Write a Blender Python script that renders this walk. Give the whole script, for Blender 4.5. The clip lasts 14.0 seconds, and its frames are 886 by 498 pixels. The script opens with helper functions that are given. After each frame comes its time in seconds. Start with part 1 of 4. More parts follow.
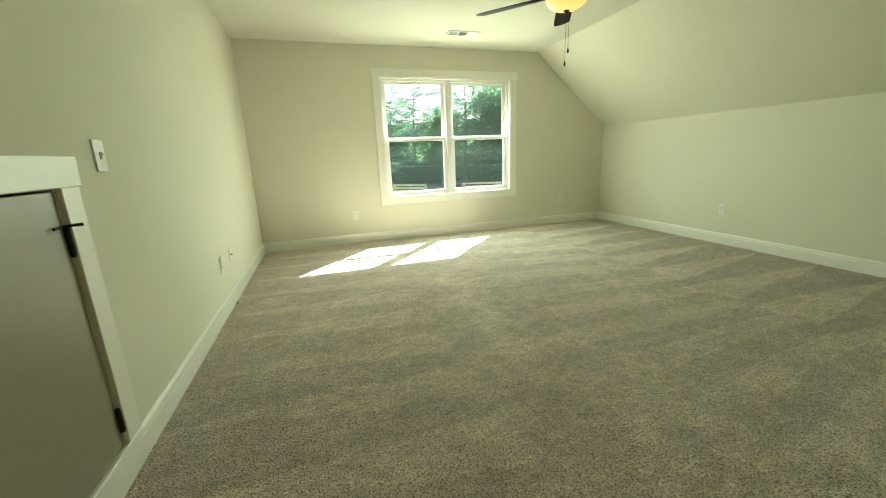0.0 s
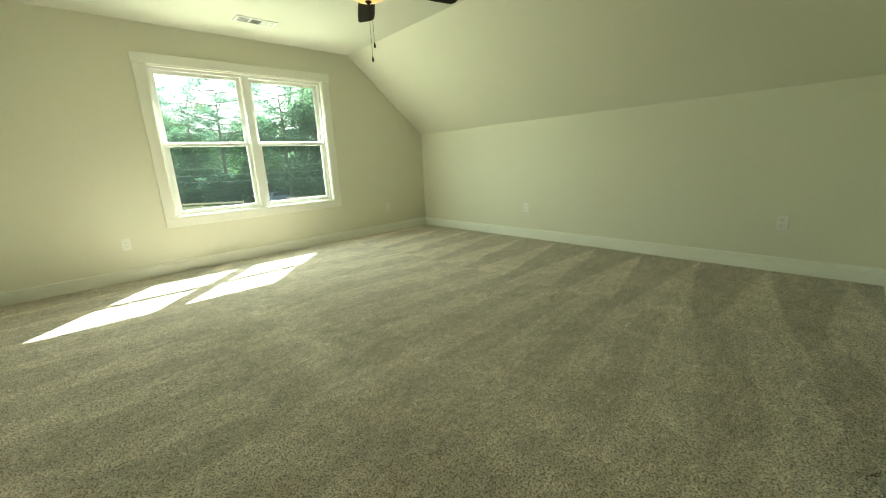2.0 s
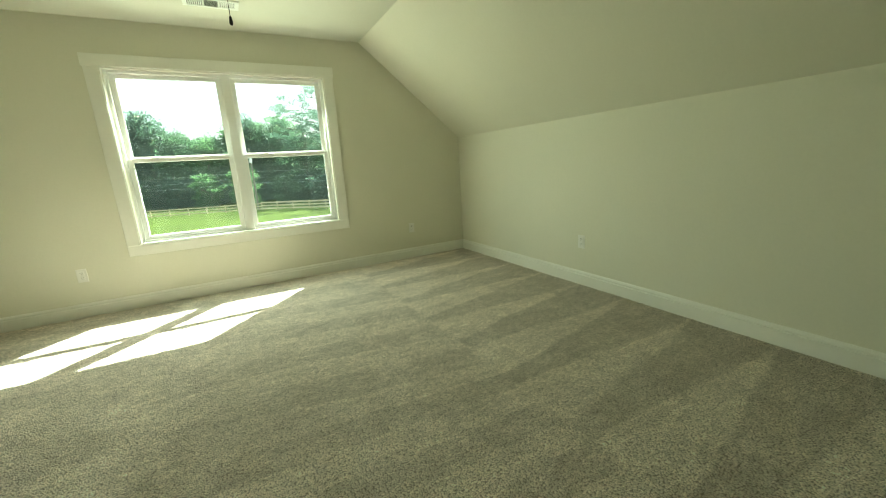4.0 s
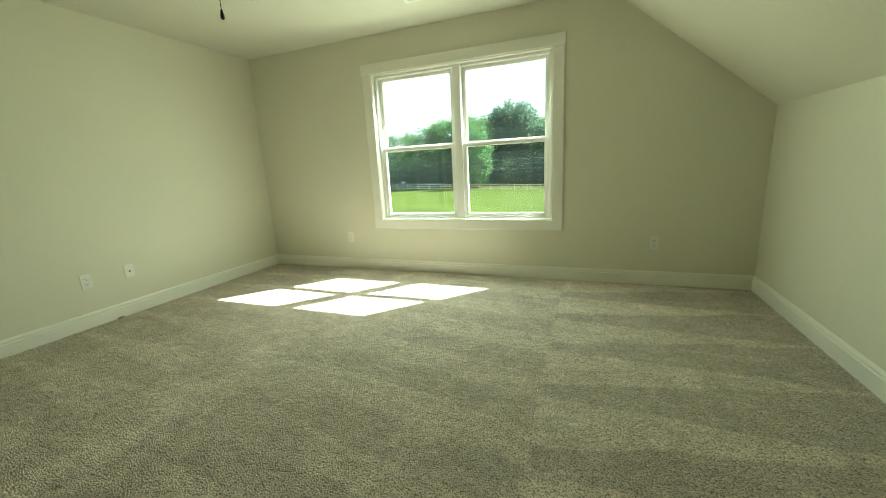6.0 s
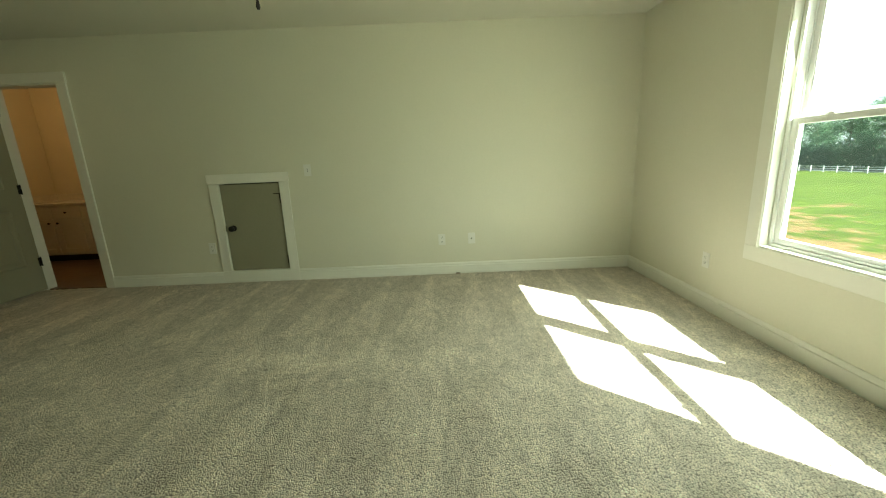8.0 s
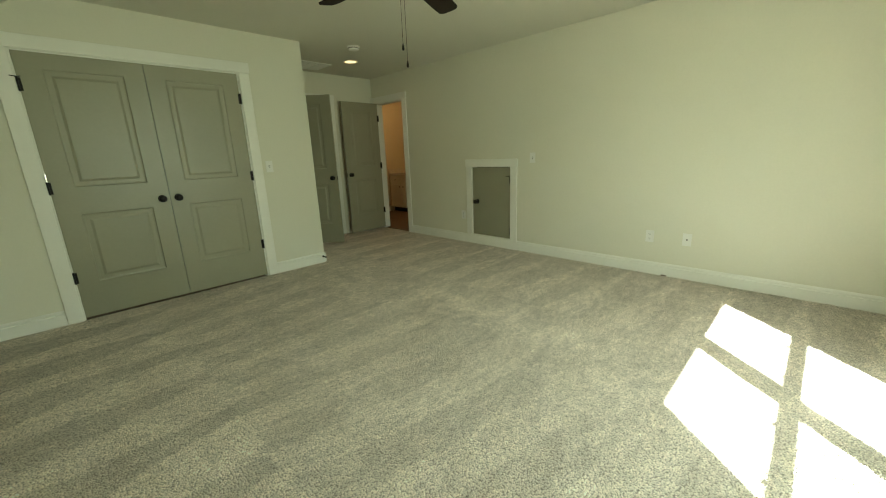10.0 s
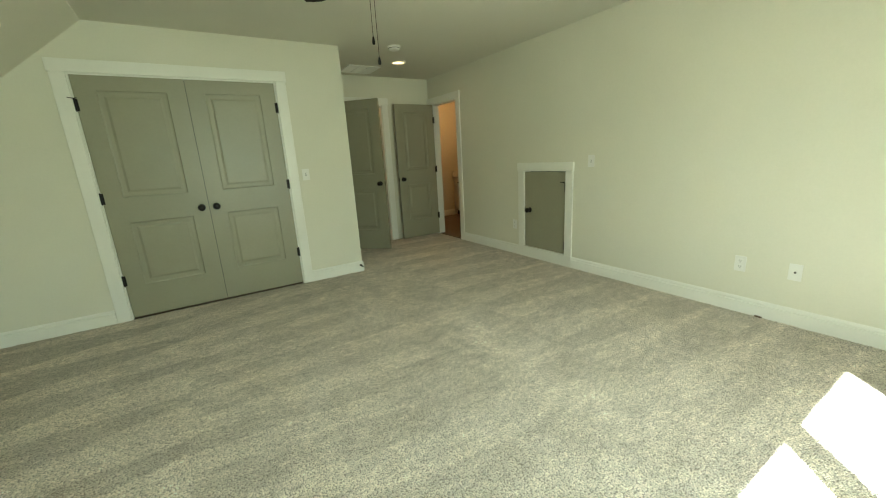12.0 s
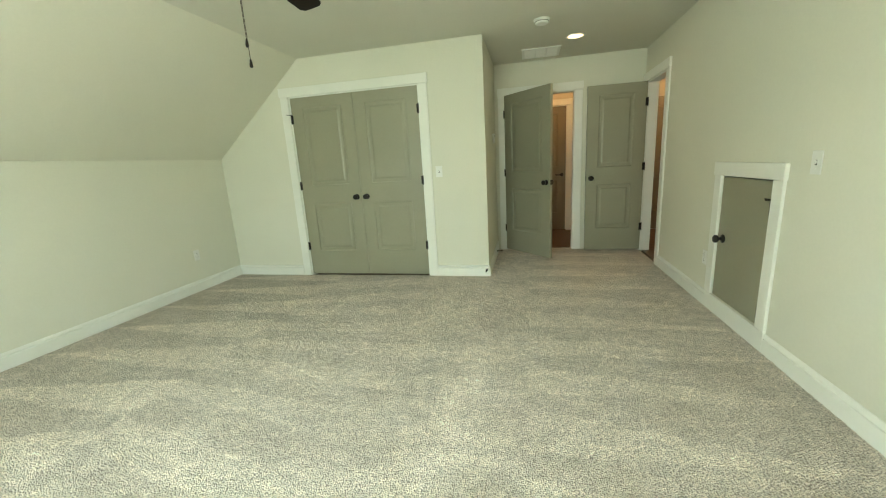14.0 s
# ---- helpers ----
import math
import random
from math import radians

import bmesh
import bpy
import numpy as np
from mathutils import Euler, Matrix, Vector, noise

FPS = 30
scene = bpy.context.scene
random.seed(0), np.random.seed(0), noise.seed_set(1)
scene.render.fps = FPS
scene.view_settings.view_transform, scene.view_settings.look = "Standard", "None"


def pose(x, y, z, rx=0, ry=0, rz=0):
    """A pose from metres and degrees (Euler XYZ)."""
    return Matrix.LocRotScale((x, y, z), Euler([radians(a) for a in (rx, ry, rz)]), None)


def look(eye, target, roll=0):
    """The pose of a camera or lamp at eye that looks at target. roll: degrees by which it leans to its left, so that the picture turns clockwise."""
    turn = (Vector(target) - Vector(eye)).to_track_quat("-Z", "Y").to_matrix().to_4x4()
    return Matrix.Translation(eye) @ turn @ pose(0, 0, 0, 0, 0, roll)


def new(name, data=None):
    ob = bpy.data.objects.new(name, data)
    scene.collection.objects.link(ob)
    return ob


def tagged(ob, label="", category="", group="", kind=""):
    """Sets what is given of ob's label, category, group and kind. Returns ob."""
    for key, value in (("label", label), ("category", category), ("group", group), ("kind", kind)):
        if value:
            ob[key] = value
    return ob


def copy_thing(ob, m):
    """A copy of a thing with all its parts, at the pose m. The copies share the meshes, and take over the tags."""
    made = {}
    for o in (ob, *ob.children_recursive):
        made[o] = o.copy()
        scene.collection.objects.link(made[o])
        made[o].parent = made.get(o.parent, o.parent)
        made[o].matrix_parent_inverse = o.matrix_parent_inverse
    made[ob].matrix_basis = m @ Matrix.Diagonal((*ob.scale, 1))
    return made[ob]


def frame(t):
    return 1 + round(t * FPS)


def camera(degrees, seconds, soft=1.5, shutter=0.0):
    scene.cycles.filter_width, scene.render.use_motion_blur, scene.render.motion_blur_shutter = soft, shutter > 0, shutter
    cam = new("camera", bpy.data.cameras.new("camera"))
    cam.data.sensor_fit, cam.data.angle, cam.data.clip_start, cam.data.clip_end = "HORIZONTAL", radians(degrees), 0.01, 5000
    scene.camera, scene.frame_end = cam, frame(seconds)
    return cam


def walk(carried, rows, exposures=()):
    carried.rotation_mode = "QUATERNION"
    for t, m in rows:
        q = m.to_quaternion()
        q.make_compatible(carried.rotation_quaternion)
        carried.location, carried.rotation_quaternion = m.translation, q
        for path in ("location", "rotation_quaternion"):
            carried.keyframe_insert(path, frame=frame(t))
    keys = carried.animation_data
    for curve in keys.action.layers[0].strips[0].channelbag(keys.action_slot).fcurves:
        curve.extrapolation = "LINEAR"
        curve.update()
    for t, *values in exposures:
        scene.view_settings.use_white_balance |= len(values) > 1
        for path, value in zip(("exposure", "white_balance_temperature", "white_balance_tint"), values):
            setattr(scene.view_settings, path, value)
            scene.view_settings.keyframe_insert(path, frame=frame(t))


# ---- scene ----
cam = camera(99.0, 14.0, soft=1.1)
PATH = [
    (0, (-0.09, -0.006, 1.091), (0.486, 1.848, 0.614), -2.3),
    (0.5, (-0.056, 0.163, 1.076), (0.869, 1.87, 0.595), -2.5),
    (1, (-0.064, 0.211, 1.072), (1.051, 1.8, 0.589), -2.7),
    (1.5, (0.008, 0.198, 1.039), (1.239, 1.703, 0.569), -2.5),
    (2, (0.128, 0.247, 1.027), (1.438, 1.688, 0.571), -2.9),
    (2.2, (0.223, 0.285, 1.032), (1.545, 1.718, 0.581), -3.3),
    (4.3, (1.768, 0.847, 1.161), (2.556, 2.629, 0.71), -3.7),
    (4.5, (1.883, 0.877, 1.177), (2.584, 2.693, 0.72), -3.8),
    (5, (2.24, 0.916, 1.171), (2.633, 2.826, 0.727), -3.7),
    (5.5, (2.623, 1.089, 1.154), (2.424, 3.03, 0.715), -3.4),
    (6, (2.886, 1.407, 1.143), (2.168, 3.221, 0.706), -3.1),
    (6.5, (3.005, 1.77, 1.135), (1.715, 3.237, 0.704), -3.1),
    (7, (3.058, 2.226, 1.164), (1.385, 3.225, 0.716), -2.8),
    (7.5, (3.097, 2.69, 1.151), (1.211, 3.18, 0.699), -2.8),
    (8, (3.038, 3.088, 1.176), (1.089, 3.087, 0.724), -2.4),
    (8.5, (3.099, 3.544, 1.21), (1.182, 3.208, 0.748), -2.3),
    (9, (3.09, 3.851, 1.24), (1.251, 3.225, 0.765), -2.4),
    (9.2, (3.119, 3.957, 1.216), (1.382, 3.085, 0.743), -2.8),
    (11.3, (2.958, 4.238, 1.275), (1.782, 2.697, 0.783), -2.2),
    (11.5, (2.832, 4.195, 1.278), (1.698, 2.623, 0.787), -2.7),
    (12, (2.423, 4.191, 1.277), (1.399, 2.541, 0.797), -3.3),
    (12.5, (2.004, 4.157, 1.267), (1.313, 2.34, 0.794), -3.7),
    (13, (1.496, 4.151, 1.25), (1.186, 2.228, 0.797), -3.5),
    (13.5, (0.999, 4.158, 1.235), (1.041, 2.208, 0.794), -3.6),
    (14, (0.536, 4.027, 1.245), (0.977, 2.127, 0.804), -3.4),
]
# the clip's automatic exposure and its warm green white balance
EXPOSURES = [(0.0, 3.41, 6320, -10), (0.5, 3.31, 6320, -11), (2.0, 3.31, 6350, -12), (4.5, 2.91, 6400, -15), (7.0, 2.83, 6350, -14), (9.0, 3.01, 6300, -10), (11.5, 3.40, 5980, -7), (12.5, 3.69, 5780, -5), (14.0, 4.07, 5620, -1.5)]
walk(cam, [(t, look(eye, target, roll)) for t, eye, target, roll in PATH], EXPOSURES)

# ---- light ----
SUN_EL, SUN_AZ = 47.0, 42.0
world = bpy.data.worlds.new("sky_world")
scene.world = world
world.use_nodes = True
wn = world.node_tree.nodes
sky = wn.new("ShaderNodeTexSky")
sky.sky_type = "NISHITA"
sky.sun_disc = False
sky.sun_elevation, sky.sun_rotation = radians(SUN_EL), radians(SUN_AZ)
sky.air_density, sky.dust_density = 1.0, 4.0
haze = wn.new("ShaderNodeMix")
haze.data_type = "RGBA"
haze.inputs["Factor"].default_value = 0.4
haze.inputs[7].default_value = (6.0, 6.2, 6.4, 1)
world.node_tree.links.new(sky.outputs[0], haze.inputs[6])
world.node_tree.links.new(haze.outputs[2], wn["Background"].inputs[0])
wn["Background"].inputs[1].default_value = 0.095
sun = new("sun", bpy.data.lights.new("sun", "SUN"))
sun.data.energy, sun.data.angle, sun.data.color = 5.0, radians(0.55), (1.0, 0.96, 0.90)
to_sun = Vector((math.sin(radians(SUN_AZ)) * math.cos(radians(SUN_EL)), math.cos(radians(SUN_AZ)) * math.cos(radians(SUN_EL)), math.sin(radians(SUN_EL))))
sun.matrix_world = look(to_sun * 30, (0, 0, 0))


def lamp(name, kind, at, energy, colour, size=0.1, aim=None):
    ob = new(name, bpy.data.lights.new(name, kind))
    ob.data.energy, ob.data.color = energy, colour
    if kind == "AREA":
        ob.data.size = size
    else:
        ob.data.shadow_soft_size = size
    ob.matrix_world = look(at, aim) if aim else Matrix.Translation(at)
    return ob


WARM = (1.0, 0.52, 0.19)
lamp("bath_lamp", "POINT", (-1.8, -1.9, 2.2), 1.2, WARM, 0.12)
lamp("hall_lamp", "POINT", (0.4, -2.2, 2.25), 0.85, WARM, 0.1)
lamp("can_lamp", "AREA", (0.05, -0.44, 2.425), 0.12, (1.0, 0.75, 0.45), 0.1, (0.05, -0.44, 0))
lamp("fan_lamp", "POINT", (1.66, 2.52, 2.075), 0.3, (1.0, 0.66, 0.32), 0.05)
# unseen area lamp added outside the opening to strengthen the sky's light indoors
win_light = lamp("window_light", "AREA", (1.65, 5.215, 1.33), 6.4, (0.95, 1.0, 0.80), 1.8, (1.65, 0, -0.5))
win_light.data.shape, win_light.data.size_y = "RECTANGLE", 1.5

# ---- materials ----


def material(name, base, rough=0.6, metal=0.0, fine=None, coarse=None, bump=None, second=None, mix_scale=3.0, spec=0.5):
    """Principled material; fine/coarse: (scale, amount) brightness noise; bump: (scale, metres); second: colour mixed in by noise."""
    m = bpy.data.materials.new(name)
    m.use_nodes = True
    n, l = m.node_tree.nodes, m.node_tree.links
    p = n["Principled BSDF"]
    p.inputs["Roughness"].default_value, p.inputs["Metallic"].default_value = rough, metal
    p.inputs["Specular IOR Level"].default_value = spec
    tc = n.new("ShaderNodeNewGeometry")
    col = n.new("ShaderNodeRGB")
    col.outputs[0].default_value = (*base, 1)
    out = col.outputs[0]

    def noise_node(scale, detail=4):
        t = n.new("ShaderNodeTexNoise")
        t.inputs["Scale"].default_value, t.inputs["Detail"].default_value = scale, detail
        l.new(tc.outputs["Position"], t.inputs["Vector"])
        return t.outputs["Fac"]

    if second:
        mx = n.new("ShaderNodeMix")
        mx.data_type = "RGBA"
        ramp = n.new("ShaderNodeMapRange")
        ramp.inputs[1].default_value, ramp.inputs[2].default_value = 0.4, 0.6
        l.new(noise_node(mix_scale), ramp.inputs[0])
        l.new(ramp.outputs[0], mx.inputs["Factor"])
        l.new(out, mx.inputs[6])
        mx.inputs[7].default_value = (*second, 1)
        out = mx.outputs[2]
    for spec_pair in (fine, coarse):
        if spec_pair:
            mr = n.new("ShaderNodeMapRange")
            mr.inputs[1].default_value, mr.inputs[2].default_value = 0.25, 0.75
            mr.inputs[3].default_value, mr.inputs[4].default_value = 1 - spec_pair[1], 1 + spec_pair[1]
            l.new(noise_node(spec_pair[0]), mr.inputs[0])
            hs = n.new("ShaderNodeVectorMath")
            hs.operation = "SCALE"
            l.new(out, hs.inputs[0])
            l.new(mr.outputs[0], hs.inputs["Scale"])
            out = hs.outputs[0]
    l.new(out, p.inputs["Base Color"])
    if bump:
        b = n.new("ShaderNodeBump")
        b.inputs["Distance"].default_value = bump[1]
        b.inputs["Strength"].default_value = 1.0
        l.new(noise_node(bump[0], 3), b.inputs["Height"])
        l.new(b.outputs[0], p.inputs["Normal"])
    return m


def glow(name, colour, strength, base=(0.8, 0.7, 0.5)):
    m = material(name, base, 0.3)
    p = m.node_tree.nodes["Principled BSDF"]
    p.inputs["Emission Color"].default_value = (*colour, 1)
    p.inputs["Emission Strength"].default_value = strength
    return m


WALL = material("wall_paint", (0.70, 0.680, 0.567), 0.75, fine=(60, 0.015), coarse=(0.9, 0.03), bump=(180, 0.0006), spec=0.3)
CEIL = material("ceiling_paint", (0.66, 0.645, 0.55), 0.85, fine=(50, 0.015), coarse=(0.8, 0.03), bump=(140, 0.0008), spec=0.2)
TRIM = material("white_trim_paint", (0.80, 0.79, 0.72), 0.35, fine=(40, 0.01), coarse=(2, 0.03), bump=(60, 0.0002))
DOOR = material("greige_door_paint", (0.295, 0.280, 0.200), 0.36, fine=(45, 0.02), coarse=(1.5, 0.05), bump=(90, 0.0003))
JAMB = material("primed_jamb_wood", (0.40, 0.36, 0.29), 0.5, fine=(60, 0.05), coarse=(4, 0.06), bump=(90, 0.0003))
BLACK = material("black_iron", (0.018, 0.016, 0.015), 0.42, 0.7, fine=(80, 0.1), coarse=(8, 0.15))
PLATE = material("white_plastic", (0.78, 0.77, 0.72), 0.3, fine=(50, 0.01), coarse=(5, 0.02))
SLOT = material("dark_slot", (0.025, 0.025, 0.022), 0.6)
VINYL = material("white_vinyl", (0.82, 0.82, 0.79), 0.32, fine=(40, 0.01), coarse=(2, 0.02))
VENT = material("white_metal", (0.80, 0.80, 0.75), 0.4, fine=(40, 0.02), coarse=(4, 0.03))
VENT_IN = material("vent_dark", (0.16, 0.16, 0.145), 0.8)
VENT_GREY = material("vent_grey", (0.15, 0.15, 0.135), 0.8)
BRONZE = material("oil_rubbed_bronze", (0.035, 0.024, 0.018), 0.4, 0.8, fine=(60, 0.2), coarse=(6, 0.2))
BLADE = material("dark_walnut_blade", (0.014, 0.009, 0.006), 0.6, fine=(70, 0.15), coarse=(6, 0.25), bump=(120, 0.0003), spec=0.15)
GLOBE = glow("amber_glass", (1.0, 0.41, 0.12), 0.15, (0.62, 0.42, 0.22))
CANGLOW = glow("lamp_lens", (1.0, 0.62, 0.28), 0.24)
OAK = material("wood_floor", (0.13, 0.08, 0.045), 0.4, fine=(50, 0.1), coarse=(3, 0.15), bump=(70, 0.0004))
WARMWALL = material("bath_wall_paint", (0.60, 0.55, 0.45), 0.75, fine=(60, 0.015), coarse=(1, 0.03), bump=(180, 0.0005))
VANITY = material("white_vanity_paint", (0.66, 0.63, 0.56), 0.4, fine=(40, 0.02), coarse=(3, 0.03))
STONE = material("pale_counter_stone", (0.62, 0.58, 0.52), 0.2, fine=(70, 0.1), coarse=(9, 0.1))
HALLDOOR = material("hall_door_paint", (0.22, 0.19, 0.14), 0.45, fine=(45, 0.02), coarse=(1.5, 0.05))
BARK = material("bark", (0.11, 0.085, 0.065), 0.9, fine=(9, 0.3), coarse=(1.5, 0.2), bump=(12, 0.03))
FENCEWOOD = material("weathered_fence_wood", (0.50, 0.39, 0.24), 0.8, fine=(9, 0.15), coarse=(1, 0.15))
FENCEWHITE = material("white_fence_paint", (0.72, 0.72, 0.68), 0.6, fine=(9, 0.05), coarse=(1, 0.08))
POLEWOOD = material("pole_wood", (0.17, 0.14, 0.11), 0.9, fine=(9, 0.2), coarse=(1, 0.15))
WIRE = material("wire_sheath", (0.30, 0.31, 0.30), 0.5)
ROAD = material("asphalt", (0.055, 0.054, 0.052), 0.9, fine=(12, 0.2), coarse=(0.4, 0.2))
CARPAINT_DARK = material("blue_grey_car_paint", (0.08, 0.10, 0.14), 0.3, 0.3, fine=(9, 0.03), coarse=(1, 0.05))
CARPAINT = material("violet_blue_car_paint", (0.11, 0.11, 0.17), 0.3, 0.2, fine=(9, 0.03), coarse=(1.2, 0.05))
CARGLASS = material("car_glass", (0.02, 0.025, 0.03), 0.08)
TYRE = material("tyre_rubber", (0.02, 0.02, 0.02), 0.85)


def lawn_material():
    """Mown grass that thins out to bare sandy soil towards the house."""
    m = material("lawn", (0.052, 0.073, 0.005), 0.9, fine=(2.2, 0.25), coarse=(0.15, 0.2), second=(0.060, 0.080, 0.008), mix_scale=0.3, spec=0.1)
    n, l = m.node_tree.nodes, m.node_tree.links
    p = n["Principled BSDF"]
    grass = p.inputs["Base Color"].links[0].from_socket
    geo, sep = n.new("ShaderNodeNewGeometry"), n.new("ShaderNodeSeparateXYZ")
    l.new(geo.outputs["Position"], sep.inputs[0])
    thin = n.new("ShaderNodeMapRange")
    thin.inputs[1].default_value, thin.inputs[2].default_value, thin.inputs[3].default_value, thin.inputs[4].default_value = 17, 44, 0.15, -0.15
    l.new(sep.outputs["Y"], thin.inputs[0])
    patch = n.new("ShaderNodeTexNoise")
    patch.inputs["Scale"].default_value, patch.inputs["Detail"].default_value, patch.inputs["Roughness"].default_value = 0.42, 7, 0.62
    l.new(geo.outputs["Position"], patch.inputs["Vector"])
    add = n.new("ShaderNodeMath")
    l.new(patch.outputs["Fac"], add.inputs[0])
    l.new(thin.outputs[0], add.inputs[1])
    cut = n.new("ShaderNodeMapRange")
    cut.inputs[1].default_value, cut.inputs[2].default_value, cut.inputs[4].default_value = 0.50, 0.62, 0.85
    l.new(add.outputs[0], cut.inputs[0])
    mix = n.new("ShaderNodeMix")
    mix.data_type = "RGBA"
    l.new(cut.outputs[0], mix.inputs["Factor"])
    l.new(grass, mix.inputs[6])
    mix.inputs[7].default_value = (0.170, 0.100, 0.045, 1)
    l.new(mix.outputs[2], p.inputs["Base Color"])
    return m


LAWN = lawn_material()


def leaves(name, base, second):
    m = material(name, base, 0.6, second=second, mix_scale=0.5, fine=(3.0, 0.35), coarse=(0.3, 0.25), spec=0.25)
    n, l = m.node_tree.nodes, m.node_tree.links
    p, out = n["Principled BSDF"], n["Material Output"]
    tr = n.new("ShaderNodeBsdfTranslucent")
    tr.inputs[0].default_value = (base[0] * 3.2, base[1] * 3.7, base[2] * 2.7, 1)
    mix = n.new("ShaderNodeMixShader")
    mix.inputs[0].default_value = 0.55
    l.new(p.outputs[0], mix.inputs[1])
    l.new(tr.outputs[0], mix.inputs[2])
    l.new(mix.outputs[0], out.inputs[0])
    return m


LEAF_OAK = leaves("broadleaf_foliage", (0.050, 0.073, 0.053), (0.066, 0.090, 0.052))
LEAF_PINE = leaves("pine_foliage", (0.042, 0.062, 0.055), (0.055, 0.075, 0.060))
# brighter leaf colour that carries the sunlit look of some trees
LEAF_BRIGHT = leaves("bright_foliage", (0.056, 0.090, 0.046), (0.068, 0.102, 0.050))


def glass_material():
    m = bpy.data.materials.new("window_glass")
    m.use_nodes = True
    n, l = m.node_tree.nodes, m.node_tree.links
    n.remove(n["Principled BSDF"])
    tr, gl, mix, fr = n.new("ShaderNodeBsdfTransparent"), n.new("ShaderNodeBsdfGlossy"), n.new("ShaderNodeMixShader"), n.new("ShaderNodeValue")
    tr.inputs[0].default_value = (0.77, 0.80, 0.80, 1)  # tint added to dim the outdoor view against the room, two faces a pane
    gl.inputs["Roughness"].default_value = 0.02
    fr.outputs[0].default_value = 0.045
    l.new(fr.outputs[0], mix.inputs[0])
    l.new(tr.outputs[0], mix.inputs[1])
    l.new(gl.outputs[0], mix.inputs[2])
    film, veil = n.new("ShaderNodeBsdfTranslucent"), n.new("ShaderNodeMixShader")
    film.inputs[0].default_value = (0.66, 0.86, 0.82, 1)
    veil.inputs[0].default_value = 0.0035
    l.new(mix.outputs[0], veil.inputs[1])
    l.new(film.outputs[0], veil.inputs[2])
    l.new(veil.outputs[0], n["Material Output"].inputs[0])
    return m


GLASS = glass_material()


def carpet_material():
    """Cut-pile carpet: tuft speckle, clumps, and lighter and darker swathes left by the vacuum cleaner. Shade between
    tufts and on the leaning pile is put into the colour.
    """
    m = bpy.data.materials.new("beige_cut_pile_carpet")
    m.use_nodes = True
    n, l = m.node_tree.nodes, m.node_tree.links
    p = n["Principled BSDF"]
    p.inputs["Roughness"].default_value = 1.0
    p.inputs["Specular IOR Level"].default_value = 0.05
    p.inputs["Sheen Weight"].default_value = 0.4
    p.inputs["Sheen Roughness"].default_value = 0.6
    p.inputs["Sheen Tint"].default_value = (1.0, 0.88, 0.74, 1)
    geo = n.new("ShaderNodeNewGeometry")
    sep = n.new("ShaderNodeSeparateXYZ")
    l.new(geo.outputs["Position"], sep.inputs[0])

    def math_node(op, a, b=None, c=None):
        t = n.new("ShaderNodeMath")
        t.operation = op
        for i, v in enumerate((a, b, c)):
            if v is None:
                continue
            if isinstance(v, (int, float)):
                t.inputs[i].default_value = v
            else:
                l.new(v, t.inputs[i])
        return t.outputs[0]

    def noise_node(scale, detail=3, stretch=None, rough=0.6):
        t = n.new("ShaderNodeTexNoise")
        t.inputs["Scale"].default_value, t.inputs["Detail"].default_value, t.inputs["Roughness"].default_value = scale, detail, rough
        if stretch:
            mp = n.new("ShaderNodeMapping")
            mp.inputs["Scale"].default_value = stretch
            l.new(geo.outputs["Position"], mp.inputs[0])
            l.new(mp.outputs[0], t.inputs["Vector"])
        else:
            l.new(geo.outputs["Position"], t.inputs["Vector"])
        return t.outputs["Fac"]

    def span(v, a, b, c, d, smooth=False):
        t = n.new("ShaderNodeMapRange")
        t.interpolation_type = "SMOOTHSTEP" if smooth else "LINEAR"
        t.inputs[1].default_value, t.inputs[2].default_value, t.inputs[3].default_value, t.inputs[4].default_value = a, b, c, d
        l.new(v, t.inputs[0])
        return t.outputs[0]

    x, y = sep.outputs["X"], sep.outputs["Y"]
    wob = math_node("MULTIPLY", math_node("SUBTRACT", noise_node(1.3, 2), 0.5), 0.5)
    wob2 = math_node("MULTIPLY", math_node("SUBTRACT", noise_node(5.0, 2), 0.5), 0.10)

    def swathes(start, reach, period, shift, lean, heel, toe):
        """Vacuum strokes along x from start, over reach, that open from the fraction heel dark to toe."""
        along = math_node("DIVIDE", math_node("SUBTRACT", x, start), reach)
        u = math_node("ADD", math_node("ADD", y, math_node("MULTIPLY", along, lean)), math_node("ADD", math_node("MULTIPLY", wob, 0.2), math_node("MULTIPLY", wob2, 0.6)))
        tri = math_node("PINGPONG", math_node("ADD", u, 20 + shift), period / 2)
        cut = math_node("MULTIPLY", span(along, 0.0, 1.0, heel, toe), period / 2)
        off = math_node("SUBTRACT", tri, cut)
        ridge = span(math_node("ABSOLUTE", math_node("SUBTRACT", off, 0.012)), 0.006, 0.018, 1.0, 0.0, True)
        return span(off, -0.014, 0.014, 0.0, 1.0, True), ridge

    def blend(a, b, f):
        t = n.new("ShaderNodeMix")
        l.new(f, t.inputs["Factor"])
        l.new(a, t.inputs[2])
        l.new(b, t.inputs[3])
        return t.outputs[0]

    edge = math_node("ADD", x, math_node("ADD", math_node("MULTIPLY", wob, 0.6), wob2))
    wedge_w = span(swathes(-0.80, 1.45, 0.43, 0.05, 0.10, 0.96, 0.25)[0], 0, 1, 0.22, 0.86)
    # the strokes of the middle fan out: leaning one way by the closet, the other way further on
    fan_out = span(y, 0.8, 2.5, -0.55, 0.36)
    wedge_m, ridge_m = swathes(0.5, 2.15, 0.46, 0.11, fan_out, 0.45, 0.52)
    blot = span(noise_node(1.7, 3, (1.0, 0.8, 1.0), 0.6), 0.45, 0.55, 0.0, 1.0, True)
